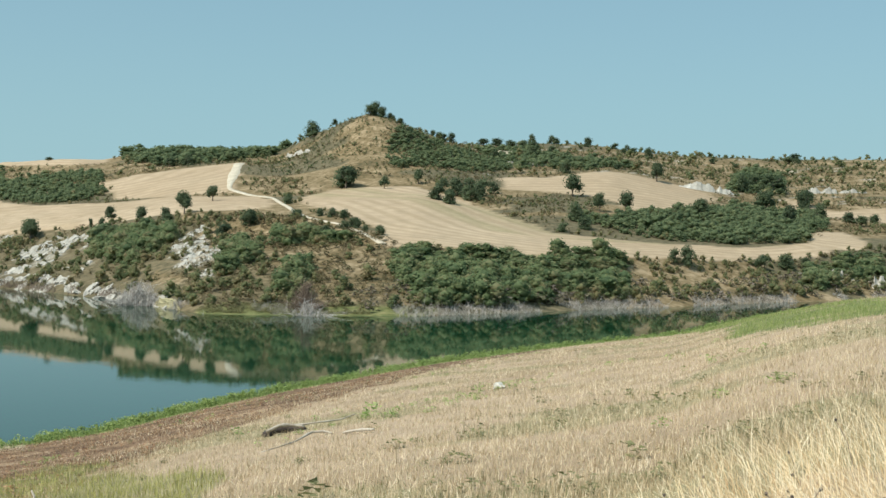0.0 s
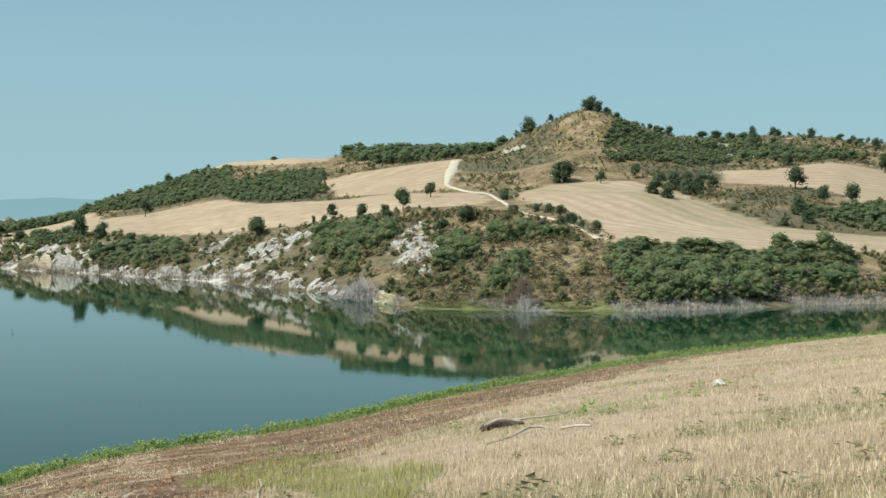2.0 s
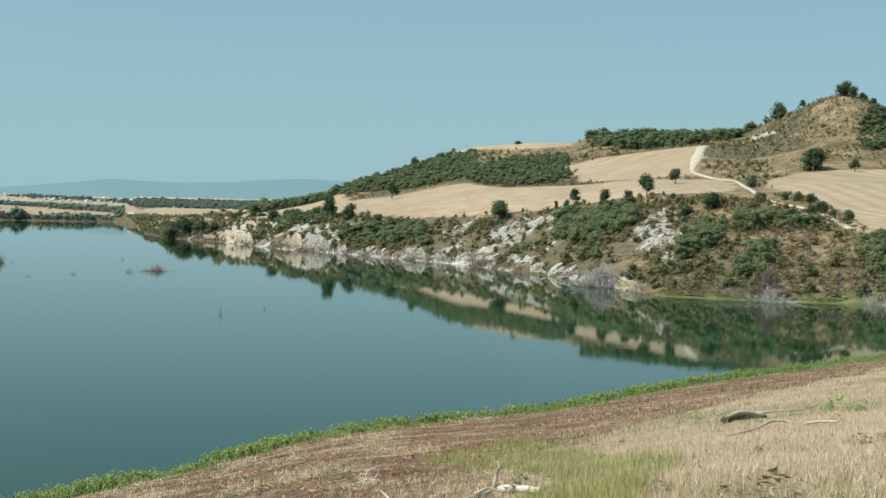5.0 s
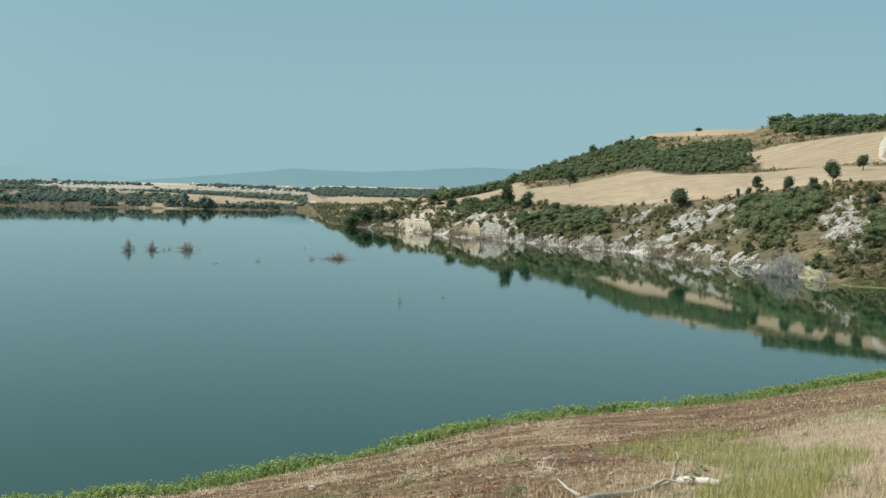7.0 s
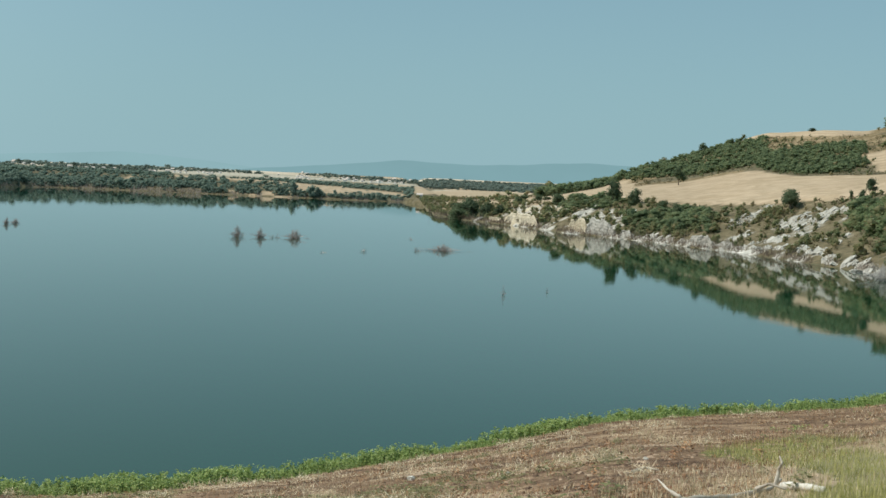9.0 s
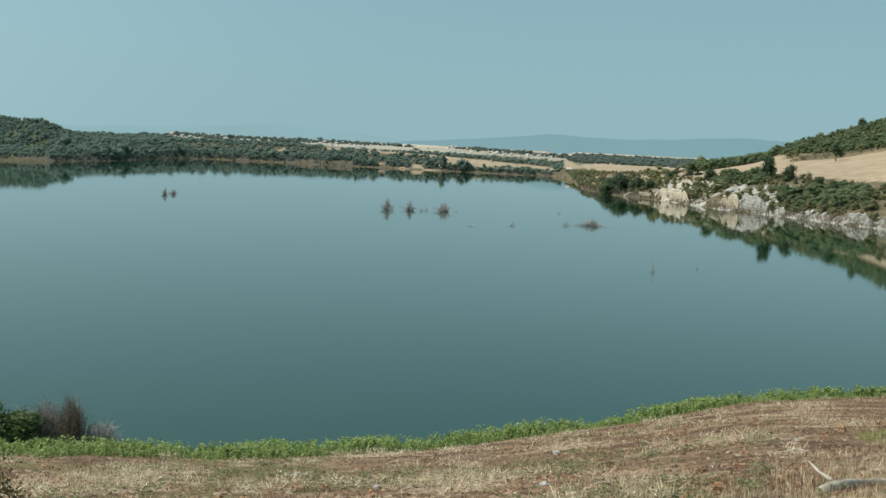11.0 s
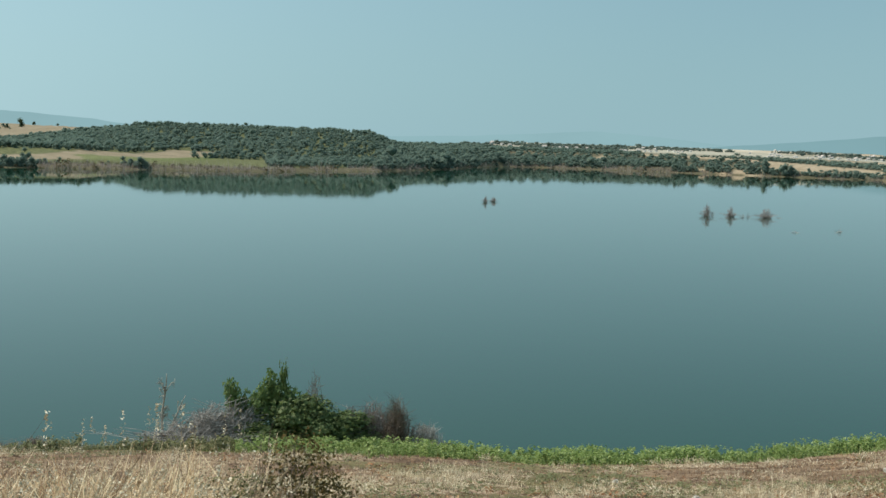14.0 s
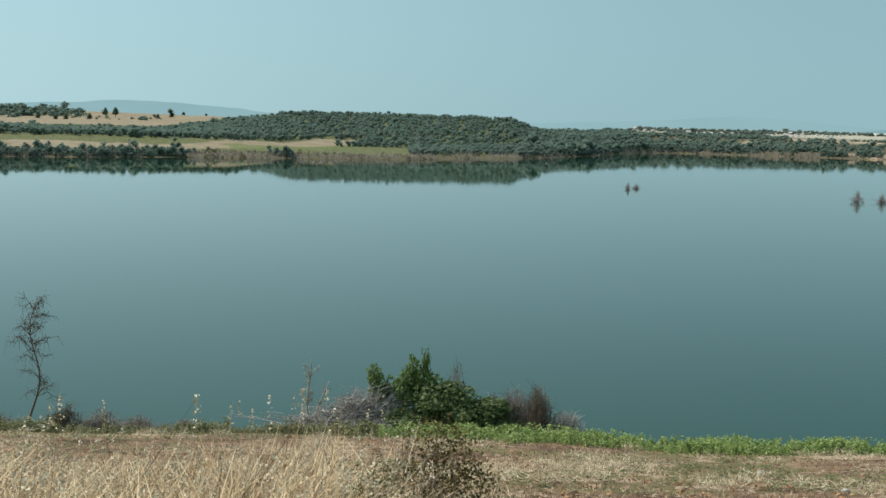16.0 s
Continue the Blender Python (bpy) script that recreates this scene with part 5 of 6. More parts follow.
# ---- the near field: stubble, dry litter and weeds ----
def spikes(x, y, z, high, half, lean, g):
    """Single narrow upright blades, one triangle each."""
    n = len(x)
    t, d = g.uniform(0, 3.14, n), g.uniform(0, 6.28, n)
    ux, uy = np.cos(t) * half, np.sin(t) * half
    b = high * np.abs(g.normal(0, lean, n))
    co = np.stack([np.stack([x - ux, y - uy, z], -1), np.stack([x + ux, y + uy, z], -1),
                   np.stack([x + b * np.cos(d), y + b * np.sin(d), z + high * np.clip(1 - 0.4 * (b / np.maximum(high, 1e-3)) ** 2, 0.1, 1)], -1)], 1)
    return co.reshape(-1, 3), np.arange(3 * n).reshape(-1, 3)


def on_near(count, az0, az1, r0, r1, seed):
    g = np.random.default_rng(seed)
    az, r = g.uniform(az0, az1, count), np.exp(g.uniform(math.log(r0), math.log(r1), count))
    return az, r, np.interp(az, NEAR_SHORE[0], NEAR_SHORE[1]), g


def spot(az, r):
    a = np.radians(az)
    return -r * np.sin(a), r * np.cos(a)


az, r, rn, g = on_near(90000, -29, 27, 12.5, 235, 121)
r = np.where(r < 80, rn - (np.round((rn - r + 0.06 * r * np.sin(az * 0.35)) / 0.8) * 0.8 - 0.06 * r * np.sin(az * 0.35) + g.normal(0, 0.17, len(r))), r)
x, y = spot(az, r)
patch = rough(x, y, 5, 27) + 0.5 * rough(x, y, 1.3, 28)
keep = (r < rn - 5) & (r > 11) & ((rn - r) / rn > mud_width(az) + 0.10 * rough(x, y, 9, 21) - 0.07 + 0.05 * g.normal(0, 1, len(r))) & (patch > -0.8) & ~inside(x, y, GREEN_BROW, 2.0) & (~inside(x, y, MEADOW_PATCH, 2.0) | (g.random(len(r)) < 0.3))
swath = 2.6 * (rn - r)[keep] + 1.5 * rough(x[keep], y[keep], 9, 37)
x, y, r = x[keep], y[keep], r[keep]
x, y, r = np.repeat(x, 4), np.repeat(y, 4), np.repeat(r, 4)
x, y = x + g.normal(0, 0.05, len(x)) * (1 + r / 40), y + g.normal(0, 0.05, len(y)) * (1 + r / 40)
stuff("stubble", spikes(x, y, land(x, y) - 0.02, g.uniform(0.06, 0.2, len(x)) * (1 + 0.5 * rough(x, y, 2.5, 29)) * (0.72 + 0.42 * np.sin(np.repeat(swath, 4))), np.maximum(0.006, r / 2400 * 0.5), 0.5, g),
      STRAW, "pale cut straw stubble in rows on the near slope", "stubble")

az, r, rn, g = on_near(95000, -6, 74, 17, 125, 122)
x, y = spot(az, r)
keep = (r < rn - 3.5) & (g.random(len(r)) < np.interp(az, [22, 34], [1, 0.35])) & ((rn - r) / rn < mud_width(az) + 0.05) & (0.8 * rough(x, y, 1.6, 30) + 0.5 * rough(x, y, 7, 32) > -0.12)
x, y, r = x[keep], y[keep], r[keep]
x, y, r = np.repeat(x, 3), np.repeat(y, 3), np.repeat(r, 3)
x, y = x + g.normal(0, 0.12, len(x)), y + g.normal(0, 0.12, len(y))
stuff("dead_litter", spikes(x, y, land(x, y) - 0.01, g.uniform(0.03, 0.15, len(x)), np.maximum(0.008, r / 2400 * 0.5), 1.0, g),
      LITTER, "reddish brown dead stalks and litter on the bare shore soil", "dry plants")
x, y, r = x[::9], y[::9], r[::9]
pale = rough(x, y, 3, 33) > 0.1
x, y, r = np.repeat(x[pale], 4), np.repeat(y[pale], 4), np.repeat(r[pale], 4)
x, y = x + g.normal(0, 0.2, len(x)), y + g.normal(0, 0.2, len(y))
stuff("straw_wisps", spikes(x, y, land(x, y), g.uniform(0.04, 0.14, len(x)), np.maximum(0.008, r / 2400 * 0.5), 1.6, g),
      STRAW, "flattened wisps of pale straw on the brown soil", "dry plants")

az, r, rn, g = on_near(20000, -8, 74, 16, 120, 139)
x, y = spot(az, r)
keep = (r < rn - 1) & ((rn - r) / rn < mud_width(az))
x, y, r = x[keep], y[keep], r[keep]
big = np.minimum(g.lognormal(0, 0.55, len(x)) * 0.045, 0.11)
stuff("soil_clods", strew([(c * np.array([1, 1, 0.45]) * (1 + 0.25 * g.normal(0, 1, (6, 1))), f) for c, f in [(OCTA, OCTA_FACES)] * 6], x, y, land(x, y), big, big, 140),
      mottled("soil_crumbs", (0.10, 0.06, 0.038), (0.24, 0.155, 0.10), (0.40, 0.30, 0.21), scale=1.0, span=(0.3, 0.7)), "brown clods and small stones on the bare soil", "soil")
def sprig(shoots, g):
    """A leafy weed one unit high: upright shoots with leaves that spread out and up."""
    parts = []
    for _ in range(shoots):
        a, o, h = g.uniform(0, 6.28), abs(g.normal(0, 0.28)), g.uniform(0.5, 1.0)
        n = 13
        t = g.uniform(0.1, 1.0, n)
        c = np.stack([math.cos(a) * o * (0.5 + 0.5 * t) + g.normal(0, 0.07, n), math.sin(a) * o * (0.5 + 0.5 * t) + g.normal(0, 0.07, n), h * t], -1)
        parts.append(leaves(c, np.stack([c[:, 0], c[:, 1], 1.0 + 0 * t], -1), 0.085, 0.55))
    return join(parts)


SPRIGS = [sprig(4 + k % 3, rng) for k in range(10)]
az, r, rn, g = on_near(9000, -20, 73, 20, 200, 123)
r = rn - np.abs(g.normal(0.9, 0.9, len(r))) * (1 + 0.036 * (rn - 54)) * np.interp(az, [24, 40, 48, 53], [1, 1.7, 2.2, 1]) - 0.1
x, y = spot(az, r)
big = g.lognormal(0, 0.35, len(x)) * np.maximum(0.1, 0.32 + 0.36 * rough(x, y, 2.2, 34)) * np.interp(az, [-20, -8, 0, 20, 32, 40, 48, 52, 56], [1.0, 1.25, 1.4, 1.25, 1.05, 1.3, 1.5, 1.1, 0.7])
big = np.minimum(0.86 * big, 0.62)
for side, leaf, label in ((az < 51.5, SHORE_LEAF, "bright green leafy weeds along the near waterline"), (az >= 51.5, PALE_WEED, "dull olive weeds along the near waterline")):
    stuff("shore_weeds", strew(SPRIGS, x[side], y[side], land(x[side], y[side]) - 0.02, big[side] * 1.1, big[side] * 1.1, 124), leaf, label, "weeds")
az, r, rn, g = on_near(22000, -20, 53, 20, 200, 129)
r = rn - np.abs(g.normal(1.2, 1.3, len(r))) * (1 + 0.036 * (rn - 54)) - 0.1
x, y = spot(az, r)
stuff("shore_grass", spikes(x, y, land(x, y) - 0.02, g.uniform(0.08, 0.26, len(x)), np.maximum(0.01, r / 2400 * 0.6), 0.5, g), SHORE_LEAF, "green grass and seedlings along the near waterline", "grass")
az, r, rn, g = on_near(34000, -26, 40, 13, 190, 125)
x, y = spot(az, r)
edge = np.abs((rn - r) / rn - mud_width(az) - 0.05) < 0.09
keep = (r < rn - 4) & (rough(x, y, 6, 23) + 0.5 * rough(x, y, 1.1, 38) > np.where(edge & (az > 4), -0.3, 0.16))
x, y, r = x[keep], y[keep], r[keep]
stuff("field_weeds", spikes(x, y, land(x, y) - 0.02, g.uniform(0.06, 0.2, len(x)), np.maximum(0.008, r / 2400 * 0.5), 0.8, g), PALE_WEED, "low grey green weeds between the stubble", "weeds")
x, y = x[::14], y[::14]
big = g.lognormal(0, 0.3, len(x)) * 0.11
stuff("field_weeds", strew(TUFTS, x, y, land(x, y) - 0.02, big * 2.2, big, 126), PALE_WEED, "low green weeds scattered through the stubble", "weeds")
az, r, rn, g = on_near(2600, -24, 14, 17, 120, 171)
x, y = spot(az, r)
lane = np.minimum(line_off(x, y, knots("-1 30; 2 33.5; 4.5 37; 7 43.5; 10 52")), line_off(x, y, knots("7 44; 12 52; 20 66")))
m = (r < rn - 6) & (rough(x, y, 4, 172) + 0.8 * np.exp(-(lane / 1.2) ** 2) > 0.42)
big = g.lognormal(0, 0.35, int(m.sum())) * 0.15
stuff("field_weeds", strew(TUFTS, x[m], y[m], land(x[m], y[m]) - 0.02, big * 1.8, big, 173), SHORE_LEAF, "fresh green weeds in clumps through the stubble", "weeds")
az, r, rn, g = on_near(30000, -3, 18, 13, 38, 127)
x, y = spot(az, r)
keep = inside(x, y, MEADOW_PATCH, 2.0) & (rough(x, y, 2.0, 35) + 0.5 * g.normal(0, 1, len(r)) > -0.25)
x, y, r = x[keep], y[keep], r[keep]
stuff("meadow_grass", spikes(x, y, land(x, y) - 0.02, g.uniform(0.12, 0.36, len(x)), np.maximum(0.006, r / 2400 * 0.4), 0.5, g), MEADOW, "yellow green grass in a soft patch", "grass")
az, r, rn, g = on_near(40000, -30, -14, 38, 215, 128)
x, y = spot(az, r)
keep = inside(x, y, GREEN_BROW, 2.0) & (rough(x, y, 5, 42) + 0.5 * g.normal(0, 1, len(r)) > -0.3)
x, y, r = x[keep], y[keep], r[keep]
stuff("brow_grass", spikes(x, y, land(x, y) - 0.02, g.uniform(0.1, 0.32, len(x)), r / 2400 * 0.5, 0.4, g), WEED, "green grass on the brow of the field", "grass")


def ribbons(x, y, z, high, half, bend, g):
    """Stems that bow over, in three lengths."""
    n = len(x)
    t, d = g.uniform(0, 6.28, n), g.normal(2.2, 0.9, n)
    ux, uy = np.cos(t) * half, np.sin(t) * half
    dx, dy = np.cos(d) * bend * high, np.sin(d) * bend * high
    rows = []
    for s, wide in ((0, 1.0), (0.55, 0.75), (1.0, 0.15)):
        cx, cy, cz = x + dx * s * s, y + dy * s * s, z + high * (s - 0.25 * bend * s * s)
        rows += [np.stack([cx - ux * wide, cy - uy * wide, cz], -1), np.stack([cx + ux * wide, cy + uy * wide, cz], -1)]
    co = np.stack(rows, 1).reshape(-1, 3)
    i = np.arange(n)[:, None] * 6
    f = np.concatenate([i + v for k in (0, 2) for v in ([k, k + 1, k + 3], [k, k + 3, k + 2])])
    tip = np.stack([x + dx, y + dy, z + high * (1 - 0.25 * bend)], -1)
    return (co, f), tip


az, r, rn, g = on_near(17000, -30, -6, 5.0, 17, 131)
keep = (r < np.interp(az, [-30, -20, -12, -6], [16, 13, 9.0, 6.6]) * g.uniform(0.8, 1.05, len(r)))
x, y = spot(az[keep], r[keep])
arrays, tip = ribbons(x, y, land(x, y) - 0.02, g.uniform(0.15, 0.55, len(x)), g.uniform(0.0012, 0.003, len(x)), g.uniform(0.1, 1.5, len(x)), g)
stuff("tall_grass", arrays, EDGE_GRASS, "tall golden dry grass at the field's edge", "grass")
az, r, rn, g = on_near(19000, 49.5, 76, 4.6, 12.5, 132)
keep = g.random(len(r)) < np.interp(az, [49.5, 51.5, 54.5, 76], [0.03, 0.2, 1, 1])
x, y = spot(az[keep], r[keep])
hi = g.uniform(0.18, 0.64, len(x)) * (1 + 0.6 * rough(x, y, 0.7, 36))
arrays, tip = ribbons(x, y, land(x, y) - 0.02, hi, g.uniform(0.002, 0.0065, len(x)), g.uniform(0.15, 1.9, len(x)), g)
stuff("tall_grass", arrays, TALL_GRASS, "dense tall dry grass on the knoll by the lake", "grass")
az, r, rn, g = on_near(12000, 49, 76, 11, 27, 134)
x, y = spot(az, r)
keep = rough(x, y, 2.2, 47) + 0.4 * g.normal(0, 1, len(r)) > -0.1
x, y, r = x[keep], y[keep], r[keep]
arrays, tip = ribbons(x, y, land(x, y) - 0.02, g.uniform(0.08, 0.36, len(x)), r / 2400 * 1.1, g.uniform(0.4, 2.0, len(x)), g)
stuff("low_grass", arrays, TALL_GRASS, "low tangled golden dry grass on the slope", "grass")
az, r, rn, g = on_near(1500, 50.6, 75, 4.8, 11.0, 133)
x, y = spot(az, r)
arrays, tip = ribbons(x, y, land(x, y) - 0.02, np.where(g.random(len(x)) < 0.06, g.uniform(0.7, 1.05, len(x)), g.uniform(0.28, 0.62, len(x))), g.uniform(0.002, 0.003, len(x)), g.uniform(0.05, 0.5, len(x)), g)
heads = []
for (px, py, pz), s in zip(tip, g.uniform(0.6, 1.2, len(tip))):
    n = 30
    t = g.random(n)
    c = np.stack([px + g.normal(0, 0.003, n) * (1 + 4 * t), py + g.normal(0, 0.003, n) * (1 + 4 * t), pz + 0.04 - 0.16 * s * t], -1)
    heads.append(leaves(c, g.normal(0, 1, (n, 3)), 0.007))
SEEDS = mottled("pale_seed_heads", (0.48, 0.38, 0.25), (0.66, 0.56, 0.40), (0.82, 0.74, 0.58), scale=3, spec=0.1)
stuff("oat_stems", arrays, TALL_GRASS, "tall wild oat stems over the dry grass", "grass")
stuff("oat_heads", join(heads), SEEDS, "pale feathery seed heads of wild oats", "grass")


az, r, rn, g = on_near(3400, 10, 74, 17, 75, 136)
x, y = spot(az, r)
keep = (r < rn - 4.5) & ((rn - r) / rn < mud_width(az)) & (rough(x, y, 2.4, 44) > 0.2)
x, y, r = (np.repeat(v[keep], 42) for v in (x, y, r))
x, y = x + g.normal(0, 0.17, len(x)), y + g.normal(0, 0.17, len(y))
stuff("straw_heaps", spikes(x, y, land(x, y) + g.uniform(0, 0.2, len(x)), g.uniform(0.08, 0.26, len(x)), np.maximum(0.008, r / 2400 * 0.55), 1.8, g), STRAW,
      "heaps of flattened pale straw on the brown soil", "dry plants")
az, r, rn, g = on_near(3800, 16, 74, 17, 75, 137)
x, y = spot(az, r)
keep = (r < rn - 4) & ((rn - r) / rn < mud_width(az)) & (rough(x, y, 4.5, 43) > 0.08)
x, y = x[keep], y[keep]
big = g.lognormal(0, 0.3, len(x)) * 0.12
stuff("soil_weeds", strew(TUFTS, x, y, land(x, y) - 0.02, big * 2.4, big, 138), PALE_WEED, "low green weeds on the bare shore soil", "weeds")
az, r, rn, g = on_near(1500, -5, 74, 17, 85, 147)
x, y = spot(az, r)
keep = (r < rn - 4) & ((rn - r) / rn < mud_width(az))
x, y = x[keep], y[keep]
big = g.lognormal(0, 0.35, len(x)) * 0.11
stuff("rusty_plants", strew(TUFTS, x, y, land(x, y) - 0.02, big * 1.6, big, 148), mottled("rusty_leaves", (0.22, 0.10, 0.05), (0.36, 0.19, 0.095), (0.46, 0.30, 0.17), scale=0.6),
      "dried rust coloured plants on the bare shore soil", "dry plants")


# ---- single plants and dead wood on the near side ----
def part(name, arrays, material, parent, label="", smooth=False):
    return piece(name, mesh_of(name, *arrays, smooth), material, parent, label)


def twigs(count, high, wide, seed, half=0.008, upright=0.5):
    """A fan of thin forked twigs from one foot."""
    g = np.random.default_rng(seed)
    parts = []
    for _ in range(count):
        a, o = g.uniform(0, 6.28), abs(g.normal(0, upright))
        bx, by = g.normal(0, 0.16) * wide, g.normal(0, 0.16) * wide
        tx, ty = bx + math.cos(a) * o * wide * 0.6, by + math.sin(a) * o * wide * 0.6
        e = min(1.0, math.hypot(tx, ty) / (0.42 * wide))
        h = high * (1 - 0.6 * e * e) * g.uniform(0.45, 1.0)
        mid = ((bx * 0.55 + tx * 0.45) + g.normal(0, 0.03) * wide, (by * 0.55 + ty * 0.45) + g.normal(0, 0.03) * wide, h * 0.55)
        parts.append(tube([(bx, by, -0.05), mid, (tx, ty, h)], [half, half * 0.7, half * 0.25], 3))
        for _ in range(2):
            s = g.uniform(0.3, 0.9)
            p = (mid[0] + (tx - mid[0]) * s, mid[1] + (ty - mid[1]) * s, mid[2] + (h - mid[2]) * s)
            parts.append(tube([p, (p[0] + g.normal(0, 0.12) * wide, p[1] + g.normal(0, 0.12) * wide, p[2] + g.uniform(0.05, 0.2) * h)], [half * 0.5, half * 0.2], 3))
    return join(parts)


def at_bearing(az, r):
    a = radians(az)
    x, y = -r * math.sin(a), r * math.cos(a)
    return x, y, max(float(land(x, y)), -0.05)


def plant(name, az, r, label, category, group=""):
    x, y, z = at_bearing(az, r)
    ob = tagged(new(name), label, category, group)
    ob.matrix_world = pose(x, y, z, 0, 0, az)
    return ob


def moved(arrays, dx, dy, dz, wx, wy, wz):
    return arrays[0] * np.array([wx, wy, wz]) + np.array([dx, dy, dz]), arrays[1]


# in a plant's own axes x runs to the viewer's right and y away from the viewer
bush = plant("shore_bush", 49.2, 52.8, "leafy green bush with dark upright shoots at the water's edge", "bush")
part("mound", join([moved(crown(22, 6000, 0.026, 0.5, -0.1, 1, "round", 0.9, 0.6, 0.7), 0.45, 0.2, -0.1, 3.2, 2.6, 2.35),
                    moved(crown(18, 4200, 0.03, 0.5, -0.15, 1, "round", 0.9, 0.6, 0.7), 2.0, 0.4, -0.1, 3.5, 2.2, 1.7),
                    moved(crown(14, 3000, 0.034, 0.5, -0.15, 1, "round", 0.9, 0.6, 0.7), -1.4, -0.2, -0.1, 3.2, 1.8, 1.35)]), BUSH, bush)
for dx, base, wide, tall, dense, label in ((-2.3, 0.3, 1.2, 2.6, 560, "short dark green leafy shoot"), (-1.85, 0.3, 0.9, 2.0, 340, "short dark green leafy shoot"), (-1.2, 0.5, 1.2, 2.2, 520, "dark green leafy shoot"),
                                           (-0.85, 0.7, 1.25, 2.35, 640, "tall dark green leafy shoot"), (-0.35, 1.2, 0.5, 2.45, 240, "tall dark green leafy shoot"), (0.0, 0.6, 1.3, 1.9, 420, "dark green leafy shoot")):
    part("shoot", moved(crown(9, dense, 0.05, 0.5, 0.0, 0, "round", 1.0, 0.6), dx, 0.5, base, wide, wide * 0.8, tall), CONIFER, bush, label)
part("twig_cluster", moved(twigs(60, 1.0, 1.0, 141, 0.008), 0.9, 0.6, 0.9, 1.5, 1.2, 2.2), BROWN_STEMS, bush, "bare brown twigs")
brush = plant("dead_brush", 53.0, 52.8, "grey dead brush leaning beside the green bush", "dead bush")
co, f = moved(twigs(520, 1.0, 1.0, 142, 0.009, 0.5), 0.2, 0.2, -0.05, 5.0, 2.2, 2.0)
co[:, 0] += 0.55 * co[:, 2]
part("brushwood", (co, f), GREY_STEMS, brush)
part("low_brushwood", moved(twigs(260, 1.0, 1.0, 143, 0.010, 0.6), -1.3, 0.2, -0.05, 2.4, 2.0, 0.7), BROWN_STEMS, brush)
shrub = plant("dead_shrub", 44.85, 53.2, "upright brown half-dead shrub at the water", "dead bush")
part("twig_crown", moved(twigs(330, 1.0, 1.0, 144, 0.007, 0.4), 0, 0, 0, 2.0, 1.5, 2.2), BROWN_STEMS, shrub)
part("sparse_foliage", moved(crown(9, 620, 0.014, 0.5, 0.1, -1, "round", 1.0), 0, 0, 0.35, 0.95, 0.8, 1.7), DRY_SCRUB, shrub, "sparse dull brown leaves")
for k, (a, w, h, m, label) in enumerate(((46.5, 3.2, 1.9, GREY_STEMS, "pale grey dead brush beside the shrub"), (45.8, 2.4, 2.1, ROSY, "reddish dead brush beside the shrub"),
                                         (43.6, 2.2, 1.3, GREY_STEMS, "short grey dead brush at the waterline"), (47.3, 1.6, 1.1, GREY_STEMS, "grey dead brush between two bushes"))):
    b = plant("dead_brush", a, 53.4, label, "dead bush", "dead brush along the near shore")
    part("brushwood", moved(twigs(230, 1.0, 1.0, 150 + k, 0.009, 0.28), 0, 0, -0.05, w, 1.3, h), m, b)
for k, (a, r, w, h, green_) in enumerate(((64.3, 54, 2.2, 1.3, 1), (62.8, 54, 1.8, 1.0, 0), (61.4, 54, 1.6, 0.75, 0), (66.9, 54.5, 2.0, 0.8, 0), (59.5, 54, 1.4, 0.5, 0))):
    b = plant("dead_brush", a, r, "brown tangled brush at the foot of a bare sapling", "dead bush", "dead brush along the near shore")
    part("brushwood", moved(twigs(160, 1.0, 1.0, 160 + k, 0.009, 0.7), 0, 0, -0.05, w, 1.4, h), BROWN_STEMS, b)
    if green_:
        part("foliage", moved(crown(7, 700, 0.035, 0.5, -0.1, -1), -0.2, 0, 0, 1.5, 1.0, 0.9), DRY_SCRUB, b, "dull olive leaves")
for az, r, w, h, n, m, label in ((5.5, 232.0, 9.0, 5.0, 230, GREY_STEMS, "large grey dead bush at the waterline"), (4.0, 219.0, 3.0, 2.4, 120, GREY_STEMS, "grey dead bush beside the yellow bank"),
                                 (-1.3, 204.5, 6.5, 3.4, 110, GREY_STEMS, "pale bare stems standing in the lake"), (-1.2, 208.5, 5.5, 5.5, 300, BROWN_STEMS, "brown leafless bush behind bare stems")):
    b = plant("dead_brush", az, r, label, "dead bush", "dead bushes on the far waterline")
    part("brushwood", moved(twigs(n, 1.0, 1.0, int(r), 0.009, 0.6), 0, 0, -0.4, w, w * 0.7, h), m, b)
weed = plant("thistle_bush", 49.7, 8.2, "brown and yellow seeding thistle bush on the slope", "thistle")
part("brushwood", moved(twigs(130, 1.0, 1.0, 171, 0.003, 0.4), 0, 0, -0.05, 1.0, 0.7, 0.92), BROWN_STEMS, weed)
part("low_foliage", moved(crown(12, 2600, 0.014, 0.5, -0.05, -1, "round", 1.0), -0.28, 0.05, 0, 0.85, 0.6, 0.62), mottled("olive_leaves", (0.055, 0.07, 0.026), (0.11, 0.125, 0.048), (0.2, 0.2, 0.085), scale=3, leaf=0.3), weed, "dull olive green leaves")
part("foliage", moved(crown(12, 2800, 0.015, 0.5, -0.05, -1, "round", 1.0), 0.22, 0, 0, 0.72, 0.55, 0.88), mottled("thistle_leaves", (0.06, 0.055, 0.022), (0.125, 0.10, 0.04), (0.34, 0.24, 0.09), scale=3, leaf=0.3), weed)


